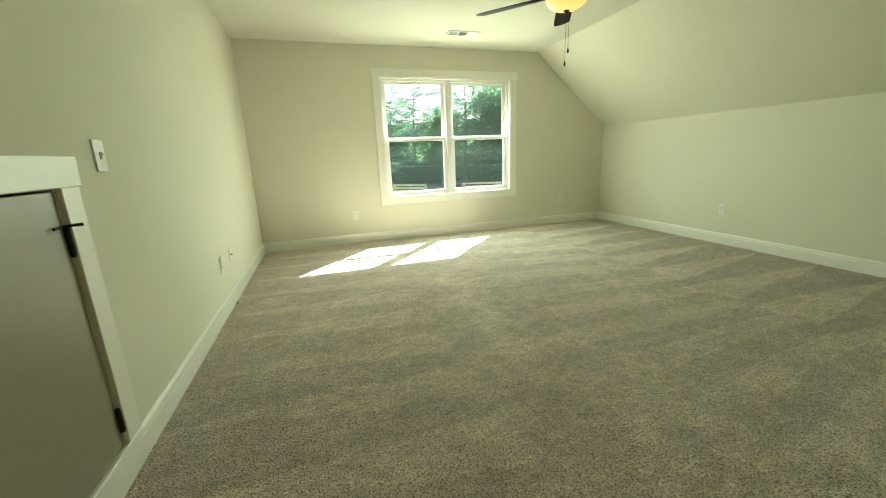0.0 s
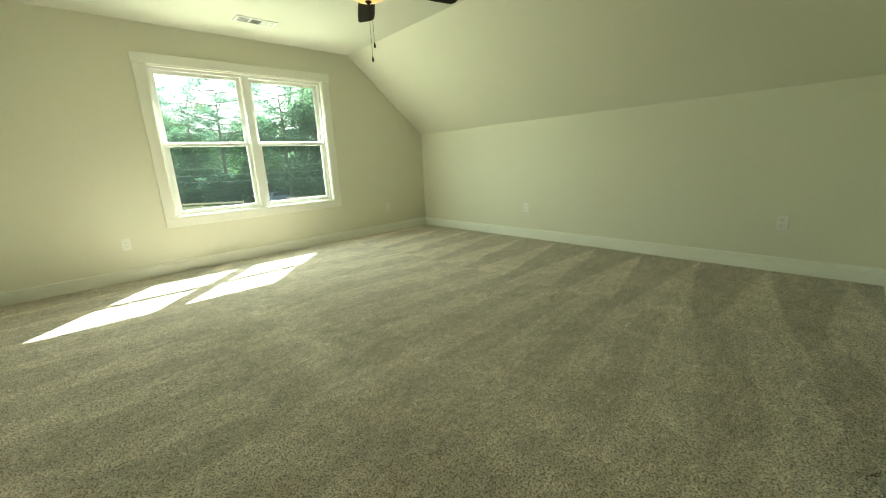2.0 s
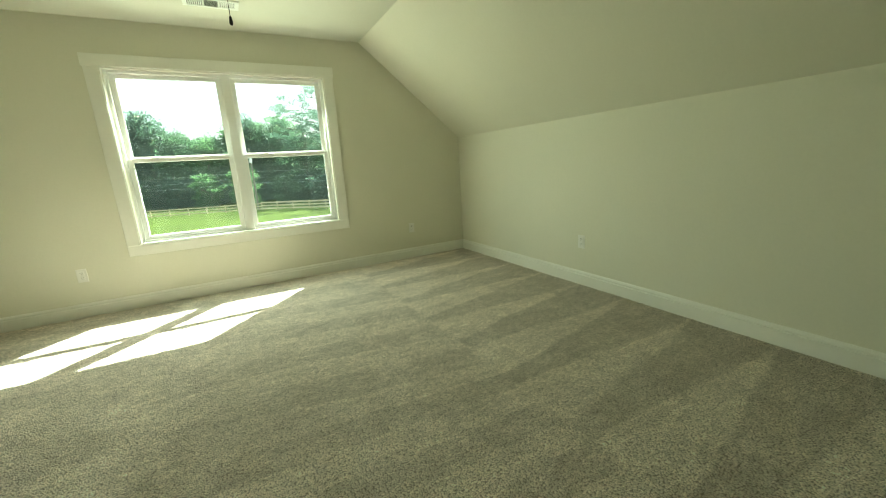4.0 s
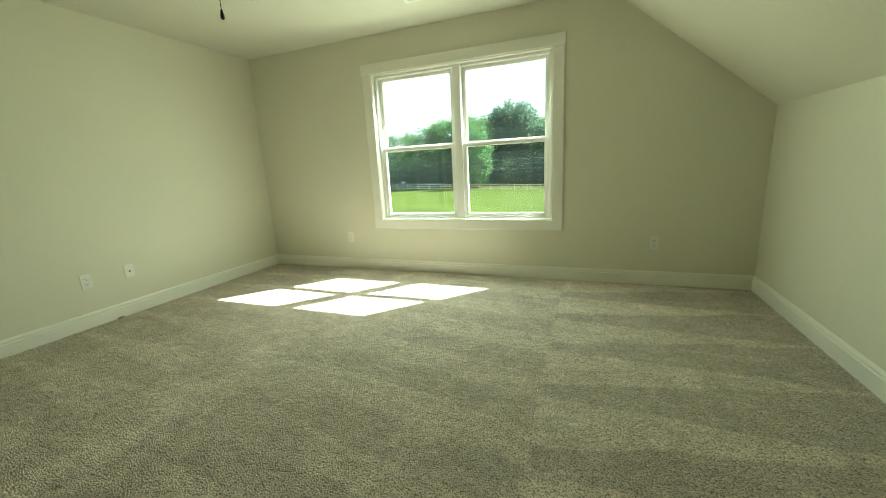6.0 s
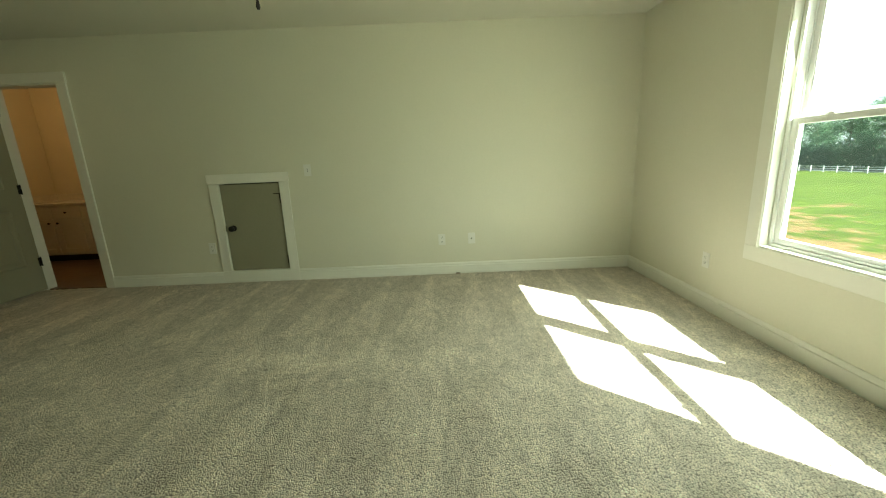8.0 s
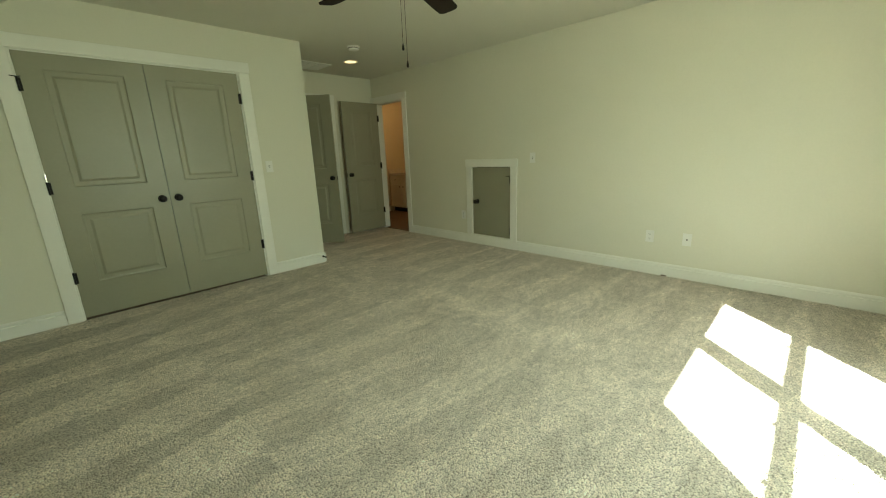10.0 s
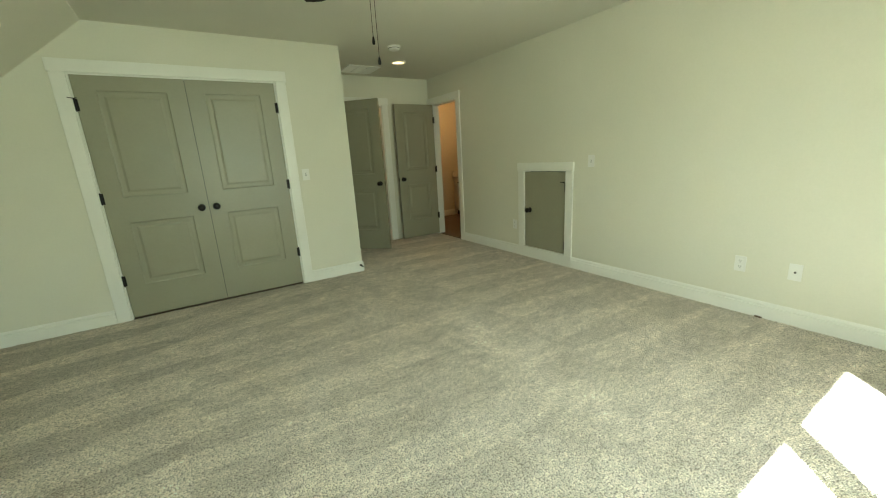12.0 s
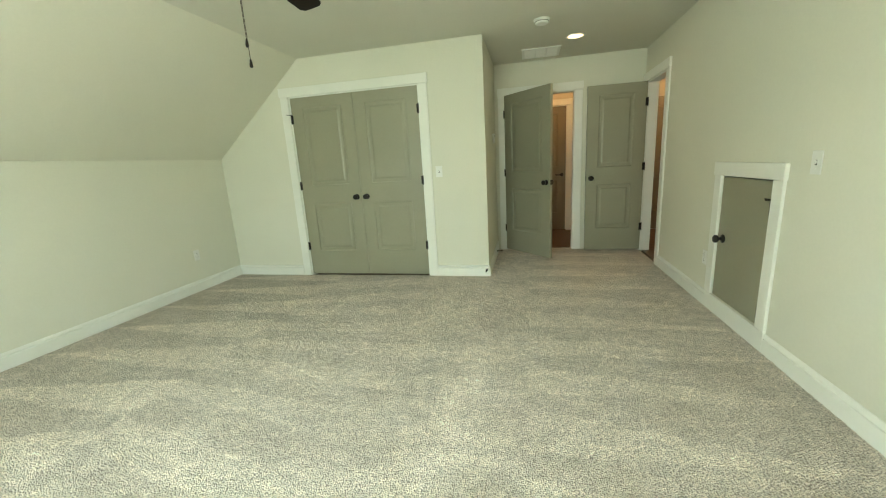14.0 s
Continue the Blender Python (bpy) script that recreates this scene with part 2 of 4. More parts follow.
    trodden = math_node("MULTIPLY", span(noise_node(0.9, 2), 0.36, 0.54, 0.25, 1.0), span(math_node("ADD", x, math_node("MULTIPLY", wob, 1.2)), 1.0, 1.9, 1.0, 0.08, True))
    wedge_m = blend(wedge_m, blot, trodden)
    wedge_m = span(wedge_m, 0, 1, 0.28, 0.84)
    ridge_m = math_node("MULTIPLY", ridge_m, math_node("MULTIPLY", span(x, 1.2, 2.0, 0.0, 1.0), span(x, 2.62, 2.66, 1.0, 0.0)))
    wedge_e = swathes(4.05, -1.39, 0.48, 0.22, 0.12, 0.95, 0.20)[0]
    # a pale trodden track from the entry into the room
    track = span(math_node("ABSOLUTE", math_node("ADD", math_node("SUBTRACT", x, 0.92), math_node("MULTIPLY", wob, 0.9))), 0.07, 0.17, 1.0, 0.0, True)
    track = math_node("MULTIPLY", track, span(noise_node(2.1, 3), 0.40, 0.56, 0.0, 1.0, True))
    vac = blend(blend(wedge_w, wedge_m, span(edge, 0.50, 0.56, 0, 1, True)), wedge_e, span(math_node("ADD", x, wob2), 2.66, 2.69, 0, 1, True))
    streak = noise_node(2.2, 3, (0.6, 5.0, 1.0))
    brush = noise_node(3.0, 3, (1.3, 11.0, 1.0))
    patch = noise_node(2.6, 3)

    def tufts(scale):
        v = n.new("ShaderNodeTexVoronoi")
        v.voronoi_dimensions = "2D"
        v.inputs["Scale"].default_value = scale
        v.inputs["Randomness"].default_value = 1.0
        warp = n.new("ShaderNodeVectorMath")
        warp.operation = "MULTIPLY"
        warp.inputs[1].default_value = (1.0, 1.0, 0.0)
        l.new(geo.outputs["Position"], warp.inputs[0])
        l.new(warp.outputs[0], v.inputs["Vector"])
        return v

    pile = tufts(146)
    tuft = pile.outputs["Distance"]
    shade = n.new("ShaderNodeSeparateXYZ")
    l.new(pile.outputs["Color"], shade.inputs[0])
    clump = noise_node(42, 2)
    # vacuum strokes: how light falls on the leaning pile is painted as brightness
    f = span(vac, 0, 1, 0.80, 1.08)
    f = math_node("MULTIPLY", f, span(streak, 0.3, 0.7, 0.965, 1.03))
    f = math_node("MULTIPLY", f, span(brush, 0.3, 0.7, 0.97, 1.03))
    f = math_node("MULTIPLY", f, math_node("ADD", math_node("MULTIPLY", ridge_m, 0.06), 1.0))
    f = math_node("MULTIPLY", f, math_node("ADD", math_node("MULTIPLY", track, 0.14), 1.0))
    f = math_node("MULTIPLY", f, span(patch, 0.35, 0.65, 0.91, 1.11))
    f = math_node("MULTIPLY", f, span(noise_node(9.0, 4, (1.0, 1.6, 1.0), 0.65), 0.36, 0.64, 0.86, 1.13))
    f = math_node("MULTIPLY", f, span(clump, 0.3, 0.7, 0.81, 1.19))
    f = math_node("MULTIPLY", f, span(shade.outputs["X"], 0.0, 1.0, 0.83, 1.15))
    # paler tuft tops and shaded gaps between them, painted into the colour
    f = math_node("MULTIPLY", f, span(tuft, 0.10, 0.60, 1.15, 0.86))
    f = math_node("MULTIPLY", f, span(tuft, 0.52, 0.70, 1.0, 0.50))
    col = n.new("ShaderNodeMix")
    col.data_type = "RGBA"
    l.new(span(noise_node(70, 2), 0.35, 0.65, 0, 1), col.inputs["Factor"])
    col.inputs[6].default_value = (0.73, 0.645, 0.553, 1)
    col.inputs[7].default_value = (0.81, 0.73, 0.634, 1)
    sc = n.new("ShaderNodeVectorMath")
    sc.operation = "SCALE"
    l.new(col.outputs[2], sc.inputs[0])
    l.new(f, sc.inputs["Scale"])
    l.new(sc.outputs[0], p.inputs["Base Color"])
    b = n.new("ShaderNodeBump")
    b.inputs["Distance"].default_value = 0.0078
    l.new(math_node("SUBTRACT", math_node("MULTIPLY", clump, 0.9), tuft), b.inputs["Height"])
    l.new(b.outputs[0], p.inputs["Normal"])
    return m


CARPET = carpet_material()

# ---- mesh helpers ----


def mesh_of(name, bm, mat, smooth=False):
    me = bpy.data.meshes.new(name)
    bmesh.ops.recalc_face_normals(bm, faces=bm.faces)
    bm.to_mesh(me)
    bm.free()
    me.materials.append(mat)
    if smooth:
        me.polygons.foreach_set("use_smooth", [True] * len(me.polygons))
    return me


def part(name, bm, mat, parent=None, label="", smooth=False):
    ob = new(name, mesh_of(name, bm, mat, smooth) if isinstance(bm, bmesh.types.BMesh) else bm)
    ob.parent = parent
    if label:
        tagged(ob, label)
    return ob


def thing(name, label, category, at=(0, 0, 0), turn=0.0, group="", kind=""):
    e = new(name)
    e.empty_display_size = 0.1
    e.matrix_world = pose(*at, 0, 0, turn)
    return tagged(e, label, category, group, kind)


def box(x0, y0, z0, x1, y1, z1, bevel=0.0, bm=None, segs=1):
    b = bmesh.new()
    vs = [b.verts.new((x, y, z)) for x in (x0, x1) for y in (y0, y1) for z in (z0, z1)]
    for q in ((0, 1, 3, 2), (4, 6, 7, 5), (0, 4, 5, 1), (2, 3, 7, 6), (0, 2, 6, 4), (1, 5, 7, 3)):
        b.faces.new([vs[i] for i in q])
    if bevel:
        bmesh.ops.bevel(b, geom=b.edges[:], offset=bevel, segments=segs, affect="EDGES", profile=0.5)
    return merge(bm, b)


def merge(bm, b):
    if bm is None:
        return b
    me = bpy.data.meshes.new("scratch")
    b.to_mesh(me)
    b.free()
    bm.from_mesh(me)
    bpy.data.meshes.remove(me)
    return bm


def prism(points, axis, a, b, bm=None):
    """Polygon given in the two other axes, pushed from a to b along axis."""
    m = bmesh.new()

    def put(u, v, w):
        return {"x": (w, u, v), "y": (u, w, v), "z": (u, v, w)}[axis]

    lo = [m.verts.new(put(u, v, a)) for u, v in points]
    hi = [m.verts.new(put(u, v, b)) for u, v in points]
    m.faces.new(lo)
    m.faces.new(hi[::-1])
    for i in range(len(points)):
        j = (i + 1) % len(points)
        m.faces.new((lo[i], lo[j], hi[j], hi[i]))
    return merge(bm, m)


def lathe(profile, at=(0, 0, 0), axis="z", n=24, bm=None):
    """profile: (radius, height) pairs turned round an axis."""
    m = bmesh.new()
    rings = []
    for r, h in profile:
        ring = []
        for i in range(n):
            a = 2 * math.pi * i / n
            u, v = r * math.cos(a), r * math.sin(a)
            p = {"z": (u, v, h), "y": (u, h, v), "x": (h, u, v)}[axis]
            ring.append(m.verts.new(Vector(p) + Vector(at)))
        rings.append(ring)
    for a, b in zip(rings, rings[1:]):
        for i in range(n):
            j = (i + 1) % n
            m.faces.new((a[i], a[j], b[j], b[i]))
    m.faces.new(rings[0][::-1])
    m.faces.new(rings[-1])
    bmesh.ops.remove_doubles(m, verts=m.verts, dist=1e-5)
    return merge(bm, m)


def sweep(p0, p1, normal, profile, bm=None):
    """profile (depth from the wall, height) pushed straight from p0 to p1."""
    m = bmesh.new()
    nv = Vector((*normal, 0))
    ends = []
    for p in (p0, p1):
        ends.append([m.verts.new(Vector((*p, 0)) + nv * d + Vector((0, 0, h))) for d, h in profile])
    k = len(profile)
    for i in range(k):
        j = (i + 1) % k
        m.faces.new((ends[0][i], ends[0][j], ends[1][j], ends[1][i]))
    m.faces.new(ends[0][::-1])
    m.faces.new(ends[1])
    return merge(bm, m)


def tube(points, r, n=6, bm=None):
    m = bmesh.new()
    rings = []
    pts = [Vector(p) for p in points]
    for i, p in enumerate(pts):
        d = (pts[min(i + 1, len(pts) - 1)] - pts[max(i - 1, 0)]).normalized()
        u = d.cross(Vector((0.31, 0.17, 0.93))).normalized()
        v = d.cross(u)
        rr = r[i] if isinstance(r, (list, tuple)) else r
        rings.append([m.verts.new(p + rr * (math.cos(2 * math.pi * k / n) * u + math.sin(2 * math.pi * k / n) * v)) for k in range(n)])
    for a, b in zip(rings, rings[1:]):
        for k in range(n):
            j = (k + 1) % n
            m.faces.new((a[k], a[j], b[j], b[k]))
    m.faces.new(rings[0][::-1])
    m.faces.new(rings[-1])
    return merge(bm, m)


# ---- the room ----
XW, XE, YN, YS, YB, XC, H = -0.862, 4.155, 5.065, 0.0, -1.30, 0.96, 2.44
KNEE, XS = 1.44, 2.97          # knee wall height, where the slope meets the flat ceiling
T = 0.12


def slope_z(x):
    return min(H, KNEE + (XE - x) * (H - KNEE) / (XE - XS))


def structure(name, bm, mat, label, category="wall"):
    return tagged(part(name, bm, mat), label, category, kind="structure")


# north wall with the window opening
WX0, WX1, WZ0, WZ1 = 0.745, 2.552, 0.574, 2.075
bm = box(XW - T, YN, -0.15, WX0, YN + 0.14, H + 0.12)
box(WX0, YN, -0.15, WX1, YN + 0.14, WZ0, bm=bm)
box(WX0, YN, WZ1, WX1, YN + 0.14, H + 0.12, bm=bm)
prism([(WX1, -0.15), (XE + T, -0.15), (XE + T, KNEE + 0.05), (XS + 0.05, H + 0.12), (WX1, H + 0.12)], "y", YN, YN + 0.14, bm=bm)
structure("wall_north", bm, WALL, "greige painted gable wall with a double window")
# west wall with the bath doorway and the attic hatch
BY0, BY1, DZ = -1.20, -0.525, 2.05
HY0, HY1, HZ0, HZ1 = 0.839, 1.456, 0.130, 1.042
bm = box(XW - T, YB, -0.15, XW, BY0, H)
box(XW - T, BY0, DZ, XW, BY1, H, bm=bm)
box(XW - T, BY1, -0.15, XW, HY0, H, bm=bm)
box(XW - T, HY0, -0.15, XW, HY1, HZ0, bm=bm)
box(XW - T, HY0, HZ1, XW, HY1, H, bm=bm)
box(XW - T, HY1, -0.15, XW, YN, H, bm=bm)
structure("wall_west", bm, WALL, "long greige painted wall with a small hatch")
structure("wall_east", box(XE, YS - T, -0.15, XE + T, YN, KNEE + 0.06), WALL, "low greige knee wall under the sloped ceiling")
# closet wall
CX0, CX1, CZ = 1.634, 3.140, 2.058
bm = box(XC, YS - T, -0.15, CX0, YS, H)
prism([(CX0, CZ), (CX1, CZ), (CX1, slope_z(CX1)), (XS, H), (CX0, H)], "y", YS - T, YS, bm=bm)
prism([(CX1, -0.15), (XE, -0.15), (XE, KNEE), (CX1, slope_z(CX1))], "y", YS - T, YS, bm=bm)
structure("wall_south", bm, WALL, "greige painted closet wall with double doors")
structure("wall_closet_side", box(XC, YB, -0.15, XC + T, YS - T, H), WALL, "greige painted side wall of the entry recess")
# end wall of the entry recess, with the hall doorway
EX0, EX1 = -0.05, 0.82
bm = box(XW - T, YB - T, -0.15, EX0, YB, H)
box(EX0, YB - T, DZ, EX1, YB, H, bm=bm)
box(EX1, YB - T, -0.15, XC + T, YB, H, bm=bm)
structure("wall_entry", bm, WALL, "greige painted end wall with the hall doorway")
# closed closet behind its doors
bm = box(XC + T, -0.85, -0.15, XE + T, -0.75, 2.1)
box(XE, -0.75, -0.15, XE + T, YS - T, 2.1, bm=bm)
structure("wall_closet_back", bm, WALL, "plain greige closet back wall")
structure("floor_closet", box(XC + T, -0.85, -0.15, XE + T, YS - T, 0.0), OAK, "plain closet floor", "floor")
structure("closet_top", box(XC + T, -0.85, 2.1, XE + T, YS - T, 2.2), CEIL, "plain closet ceiling", "ceiling")
# ceilings
structure("ceiling", box(XW - T, YB - T, H, XS, YN, H + 0.12), CEIL, "flat off-white painted ceiling", "ceiling")
structure("ceiling_slope", prism([(XE, KNEE), (XS, H), (XS, H + 0.12), (XS + 0.05, H + 0.12), (XE + T, KNEE + 0.06)], "y", YS - T, YN), WALL, "sloped greige painted ceiling", "ceiling")

# ---- carpet: real pile relief on a fine grid ----


def carpet():
    rng = np.random.default_rng(7)
    step = 0.009
    xs = np.arange(XW - 0.002, XE + 0.002, step)
    ys = np.arange(YB - 0.06, YN + 0.002, step)
    z = np.zeros((len(ys), len(xs)))
    for cells, amp in ((1, 0.0021), (2, 0.0018), (90, 0.0012)):
        g = rng.standard_normal((len(ys) // cells + 3, len(xs) // cells + 3))
        iy, ix = np.arange(len(ys)) / cells, np.arange(len(xs)) / cells
        y0, x0 = iy.astype(int), ix.astype(int)
        fy, fx = (iy - y0)[:, None], (ix - x0)[None, :]
        fy, fx = fy * fy * (3 - 2 * fy), fx * fx * (3 - 2 * fx)
        g00, g01, g10, g11 = g[np.ix_(y0, x0)], g[np.ix_(y0, x0 + 1)], g[np.ix_(y0 + 1, x0)], g[np.ix_(y0 + 1, x0 + 1)]
        z += amp * ((g00 * (1 - fx) + g01 * fx) * (1 - fy) + (g10 * (1 - fx) + g11 * fx) * fy)
    z = np.clip(z, -0.008, 0.009)
    gx, gy = np.meshgrid(xs, ys)
    co = np.stack([gx, gy, z], -1).reshape(-1, 3)
    w = len(xs)
    iy, ix = np.meshgrid(np.arange(len(ys) - 1), np.arange(w - 1), indexing="ij")
    keep = ~((ys[iy] < YS - 0.01) & (xs[ix] > XC + 0.01))
    a = (iy * w + ix)[keep]
    quads = np.stack([a, a + 1, a + w + 1, a + w], -1)
    me = bpy.data.meshes.new("carpet")
    me.vertices.add(len(co))
    me.vertices.foreach_set("co", co.ravel())
    me.loops.add(quads.size)
    me.loops.foreach_set("vertex_index", quads.ravel())
    me.polygons.add(len(quads))
    me.polygons.foreach_set("loop_start", np.arange(0, quads.size, 4))
    me.polygons.foreach_set("use_smooth", np.ones(len(quads), bool))
    me.update(calc_edges=True)
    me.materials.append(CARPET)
    return tagged(new("floor", me), "beige grey cut-pile carpet with vacuum marks", "carpet", kind="structure")


carpet()
structure("subfloor", box(XW - T, YB - 0.06, -0.15, XE + T, YN + 0.14, -0.02), OAK, "plain wooden floor deck under the carpet", "floor")

# ---- baseboards ----
BASE = [(0, 0.0), (0.016, 0.0), (0.016, 0.088), (0.0145, 0.091), (0.009, 0.093), (0.009, 0.098), (0.0135, 0.101), (0.0125, 0.109), (0.007, 0.118), (0.005, 0.122), (0, 0.123)]
for p0, p1, nrm in (
    ((XW, YN), (XE, YN), (0, -1)),
    ((XE, YS), (XE, YN), (-1, 0)),
    ((XC, YS), (1.540, YS), (0, 1)),
    ((3.240, YS), (XE, YS), (0, 1)),
    ((XC, YB), (XC, YS + 0.015), (-1, 0)),
    ((XW, -0.430), (XW, HY0 - 0.095), (1, 0)),
    ((XW, HY1 + 0.095), (XW, YN), (1, 0)),
):
    tagged(part("baseboard", sweep(p0, p1, nrm, BASE), TRIM), "white painted baseboard with a moulded cap", "baseboard", kind="structure")

# ---- doors ----


def ring_face(bm, a, b):
    for i in range(4):
        j = (i + 1) % 4
        bm.faces.new((a[i], a[j], b[j], b[i]))


def leaf_mesh(w, h, t, panels, mat, name="door_leaf"):
    """Door leaf from x 0 to w, y -t to 0, z 0 to h. panels: (x0, z0, x1, z1), moulded on both faces."""
    bm = bmesh.new()
    for side, y0 in ((1, 0.0), (-1, -t)):
        def corner(x0, z0, x1, z1, depth):
            y = y0 - side * depth
            return [bm.verts.new(p) for p in ((x0, y, z0), (x1, y, z0), (x1, y, z1), (x0, y, z1))]
        xs = sorted({0.0, w, *(p[0] for p in panels), *(p[2] for p in panels)})
        zs = sorted({0.0, h, *(p[1] for p in panels), *(p[3] for p in panels)})
        for xa, xb in zip(xs, xs[1:]):
            for za, zb in zip(zs, zs[1:]):
                if (xa, za, xb, zb) in panels:
                    steps = [(0.0, 0.0), (0.006, 0.007), (0.016, 0.009), (0.040, 0.009), (0.058, 0.003)]
                    last = None
                    for inset, depth in steps:
                        now = corner(xa + inset, za + inset, xb - inset, zb - inset, depth)
                        if last:
                            ring_face(bm, last, now)
                        last = now
                    bm.faces.new(last)
                else:
                    bm.faces.new(corner(xa, za, xb, zb, 0.0))
    f = [bm.verts.new(p) for p in ((0, 0, 0), (w, 0, 0), (w, 0, h), (0, 0, h))]
    k = [bm.verts.new(p) for p in ((0, -t, 0), (w, -t, 0), (w, -t, h), (0, -t, h))]
    ring_face(bm, f, k)
    bmesh.ops.remove_doubles(bm, verts=bm.verts, dist=1e-5)
    return mesh_of(name, bm, mat)


def two_panels(w):
    s = 0.135
    return [(s, 0.285, w - s, 0.845), (s, 1.06, w - s, 1.915)]


KNOB = [(0.0, 0.0), (0.031, 0.0), (0.032, 0.004), (0.029, 0.009), (0.013, 0.011), (0.011, 0.026), (0.016, 0.032), (0.026, 0.038), (0.0295, 0.048), (0.027, 0.058), (0.018, 0.065), (0.0, 0.067)]


def add_knob(parent, x, z, y, side):
    k = part("knob", lathe([(r, side * h) for r, h in KNOB], (x, y, z), "y", 20), BLACK, parent, "black round door knob", True)
    return k


def add_hinge(parent, x, y, z, leaf_dx, h=0.09, with_pin=False):
    """Black butt hinge: knuckle barrel, finials and two leaves."""
    bm = lathe([(0.0, -h / 2 - 0.006), (0.004, -h / 2 - 0.004), (0.0065, -h / 2), (0.0065, h / 2), (0.004, h / 2 + 0.004), (0.0, h / 2 + 0.006)], (x, y, z), "z", 10)
    box(min(x, x + leaf_dx), y - 0.005, z - h / 2, max(x, x + leaf_dx), y - 0.002, z + h / 2, bm=bm)
    hg = part("hinge", bm, BLACK, parent, "black butt hinge")
    if with_pin:
        s = 1 if leaf_dx > 0 else -1
        b = box(x - 0.008, y - 0.008, z + h / 2, x + 0.008, y + 0.012, z + h / 2 + 0.008, 0.001)
        tube([(x, y + 0.006, z + h / 2 + 0.004), (x - s * 0.03, y + 0.04, z + h / 2 + 0.004)], 0.0035, 8, b)
        tube([(x, y + 0.006, z + h / 2 + 0.004), (x + s * 0.022, y + 0.03, z + h / 2 + 0.004)], 0.003, 8, b)
        part("hinge_stop", b, BLACK, hg, "black hinge pin door stop")
    return hg


def casing(prefix, label, axis, a0, a1, z1, face, out, depth, w=0.095, horn=0.008, z0=0.0, bottom=False, lining=0.012):
    """Flat white casing and jamb lining round an opening from a0 to a1 in a wall; face: the wall's plane, out: +1 or -1 towards the room."""
    e = thing("trim", label, "door trim", kind="structure")

    def put(name, u0, u1, d0, d1, za, zb, mat=TRIM, bev=0.0025):
        lo, hi = sorted((face + out * d0, face + out * d1))
        if axis == "x":
            b = box(u0, lo, za, u1, hi, zb, bev)
        else:
            b = box(lo, u0, za, hi, u1, zb, bev)
        part(name, b, mat, e)

    put("side_casing", a0 - w, a0, 0, 0.018, z0, z1)
    put("side_casing", a1, a1 + w, 0, 0.018, z0, z1)
    put("head_casing", a0 - w - horn, a1 + w + horn, 0, 0.024, z1, z1 + w)
    if bottom:
        put("bottom_casing", a0 - w, a1 + w, 0, 0.017, 0.0, z0)
    put("jamb", a0 - 0.001, a0 + lining, 0.0, -depth, z0, z1, bev=0.001)
    put("jamb", a1 - lining, a1 + 0.001, 0.0, -depth, z0, z1, bev=0.001)
    put("jamb", a0 + lining, a1 - lining, 0.0, -depth, z1 - lining, z1 + 0.001, bev=0.001)
    return e


# closet doors
casing("closet", "white painted casing round the closet doors", "x", CX0, CX1, CZ, YS, 1, T)
mid = 2.379
LW = mid - CX0 - 0.016
closet_leaf = leaf_mesh(LW, 2.03, 0.035, two_panels(LW), DOOR)
for i, (hx, sgn) in enumerate(((CX0 + 0.014, 1), (CX1 - 0.014, -1))):
    d = thing("door_%d" % (3 + i), "closed greige two-panel closet door with black knob", "door", (0, 0, 0), group="closet double doors", kind="structure")
    lf = part("door_leaf", closet_leaf, DOOR, d)
    lw = LW if sgn > 0 else CX1 - mid - 0.016
    lf.matrix_local = Matrix.Translation((hx, -0.006, 0.018)) @ Matrix.Diagonal((sgn * lw / LW, 1, 1, 1))
    kx = mid - sgn * 0.061
    add_knob(d, kx, 0.93, -0.006, 1)
    for k, hz in enumerate((0.36, 1.08, 1.82)):
        add_hinge(d, hx - sgn * 0.004, 0.003, hz, sgn * 0.02, with_pin=(k == 2 and sgn < 0))
    if sgn > 0:
        # dark strips added behind the leaves to give their gaps a shaded line
        part("astragal", box(mid - 0.02, -0.048, 0.03, mid + 0.02, -0.043, 2.04), SLOT, d, "dark strip standing in for shade in the meeting gap")
        part("head_stop", box(CX0 + 0.013, -0.05, 2.02, CX1 - 0.013, -0.043, CZ - 0.0125), SLOT, d, "dark strip standing in for shade in the head gap")
    bmc = box(mid - sgn * 0.10 - 0.02, -0.03, 2.044, mid - sgn * 0.10 + 0.02, -0.006, 2.052, 0.002)
    part("ball_catch", bmc, BLACK, d, "black ball catch")

# bath doorway and its door, folded back against the entry wall
casing("bath", "white painted casing round the bath doorway", "y", BY0, BY1, DZ, XW, 1, T)
bath_door = thing("door_2", "open greige two-panel bath door folded back to the wall", "door", (XW + 0.008, BY0 + 0.042, 0.02), 1.0, kind="structure")
BW = 0.672
part("door_leaf", leaf_mesh(BW, 2.03, 0.035, two_panels(BW), DOOR), DOOR, bath_door)
add_knob(bath_door, BW - 0.06, 0.93, 0.0, 1)
for hz in (0.30, 1.05, 1.80):
    add_hinge(bath_door, -0.006, 0.006, hz, 0.025)
part("latch", box(BW - 0.001, -0.03, 0.90, BW + 0.002, -0.006, 0.96), BLACK, bath_door, "black latch plate")

# hall doorway and its door, half open
casing("hall", "white painted casing round the hall doorway", "x", EX0, EX1, DZ, YB, 1, T)
hall_door = thing("door_1", "half-open greige two-panel hall door", "door", (EX1 - 0.012, YB + 0.008, 0.02), 180 - 47, kind="structure")
HW = 0.81
part("door_leaf", leaf_mesh(HW, 2.03, 0.035, two_panels(HW), DOOR), DOOR, hall_door)
add_knob(hall_door, HW - 0.06, 0.93, 0.0, 1)
add_knob(hall_door, HW - 0.06, 0.93, -0.035, -1)
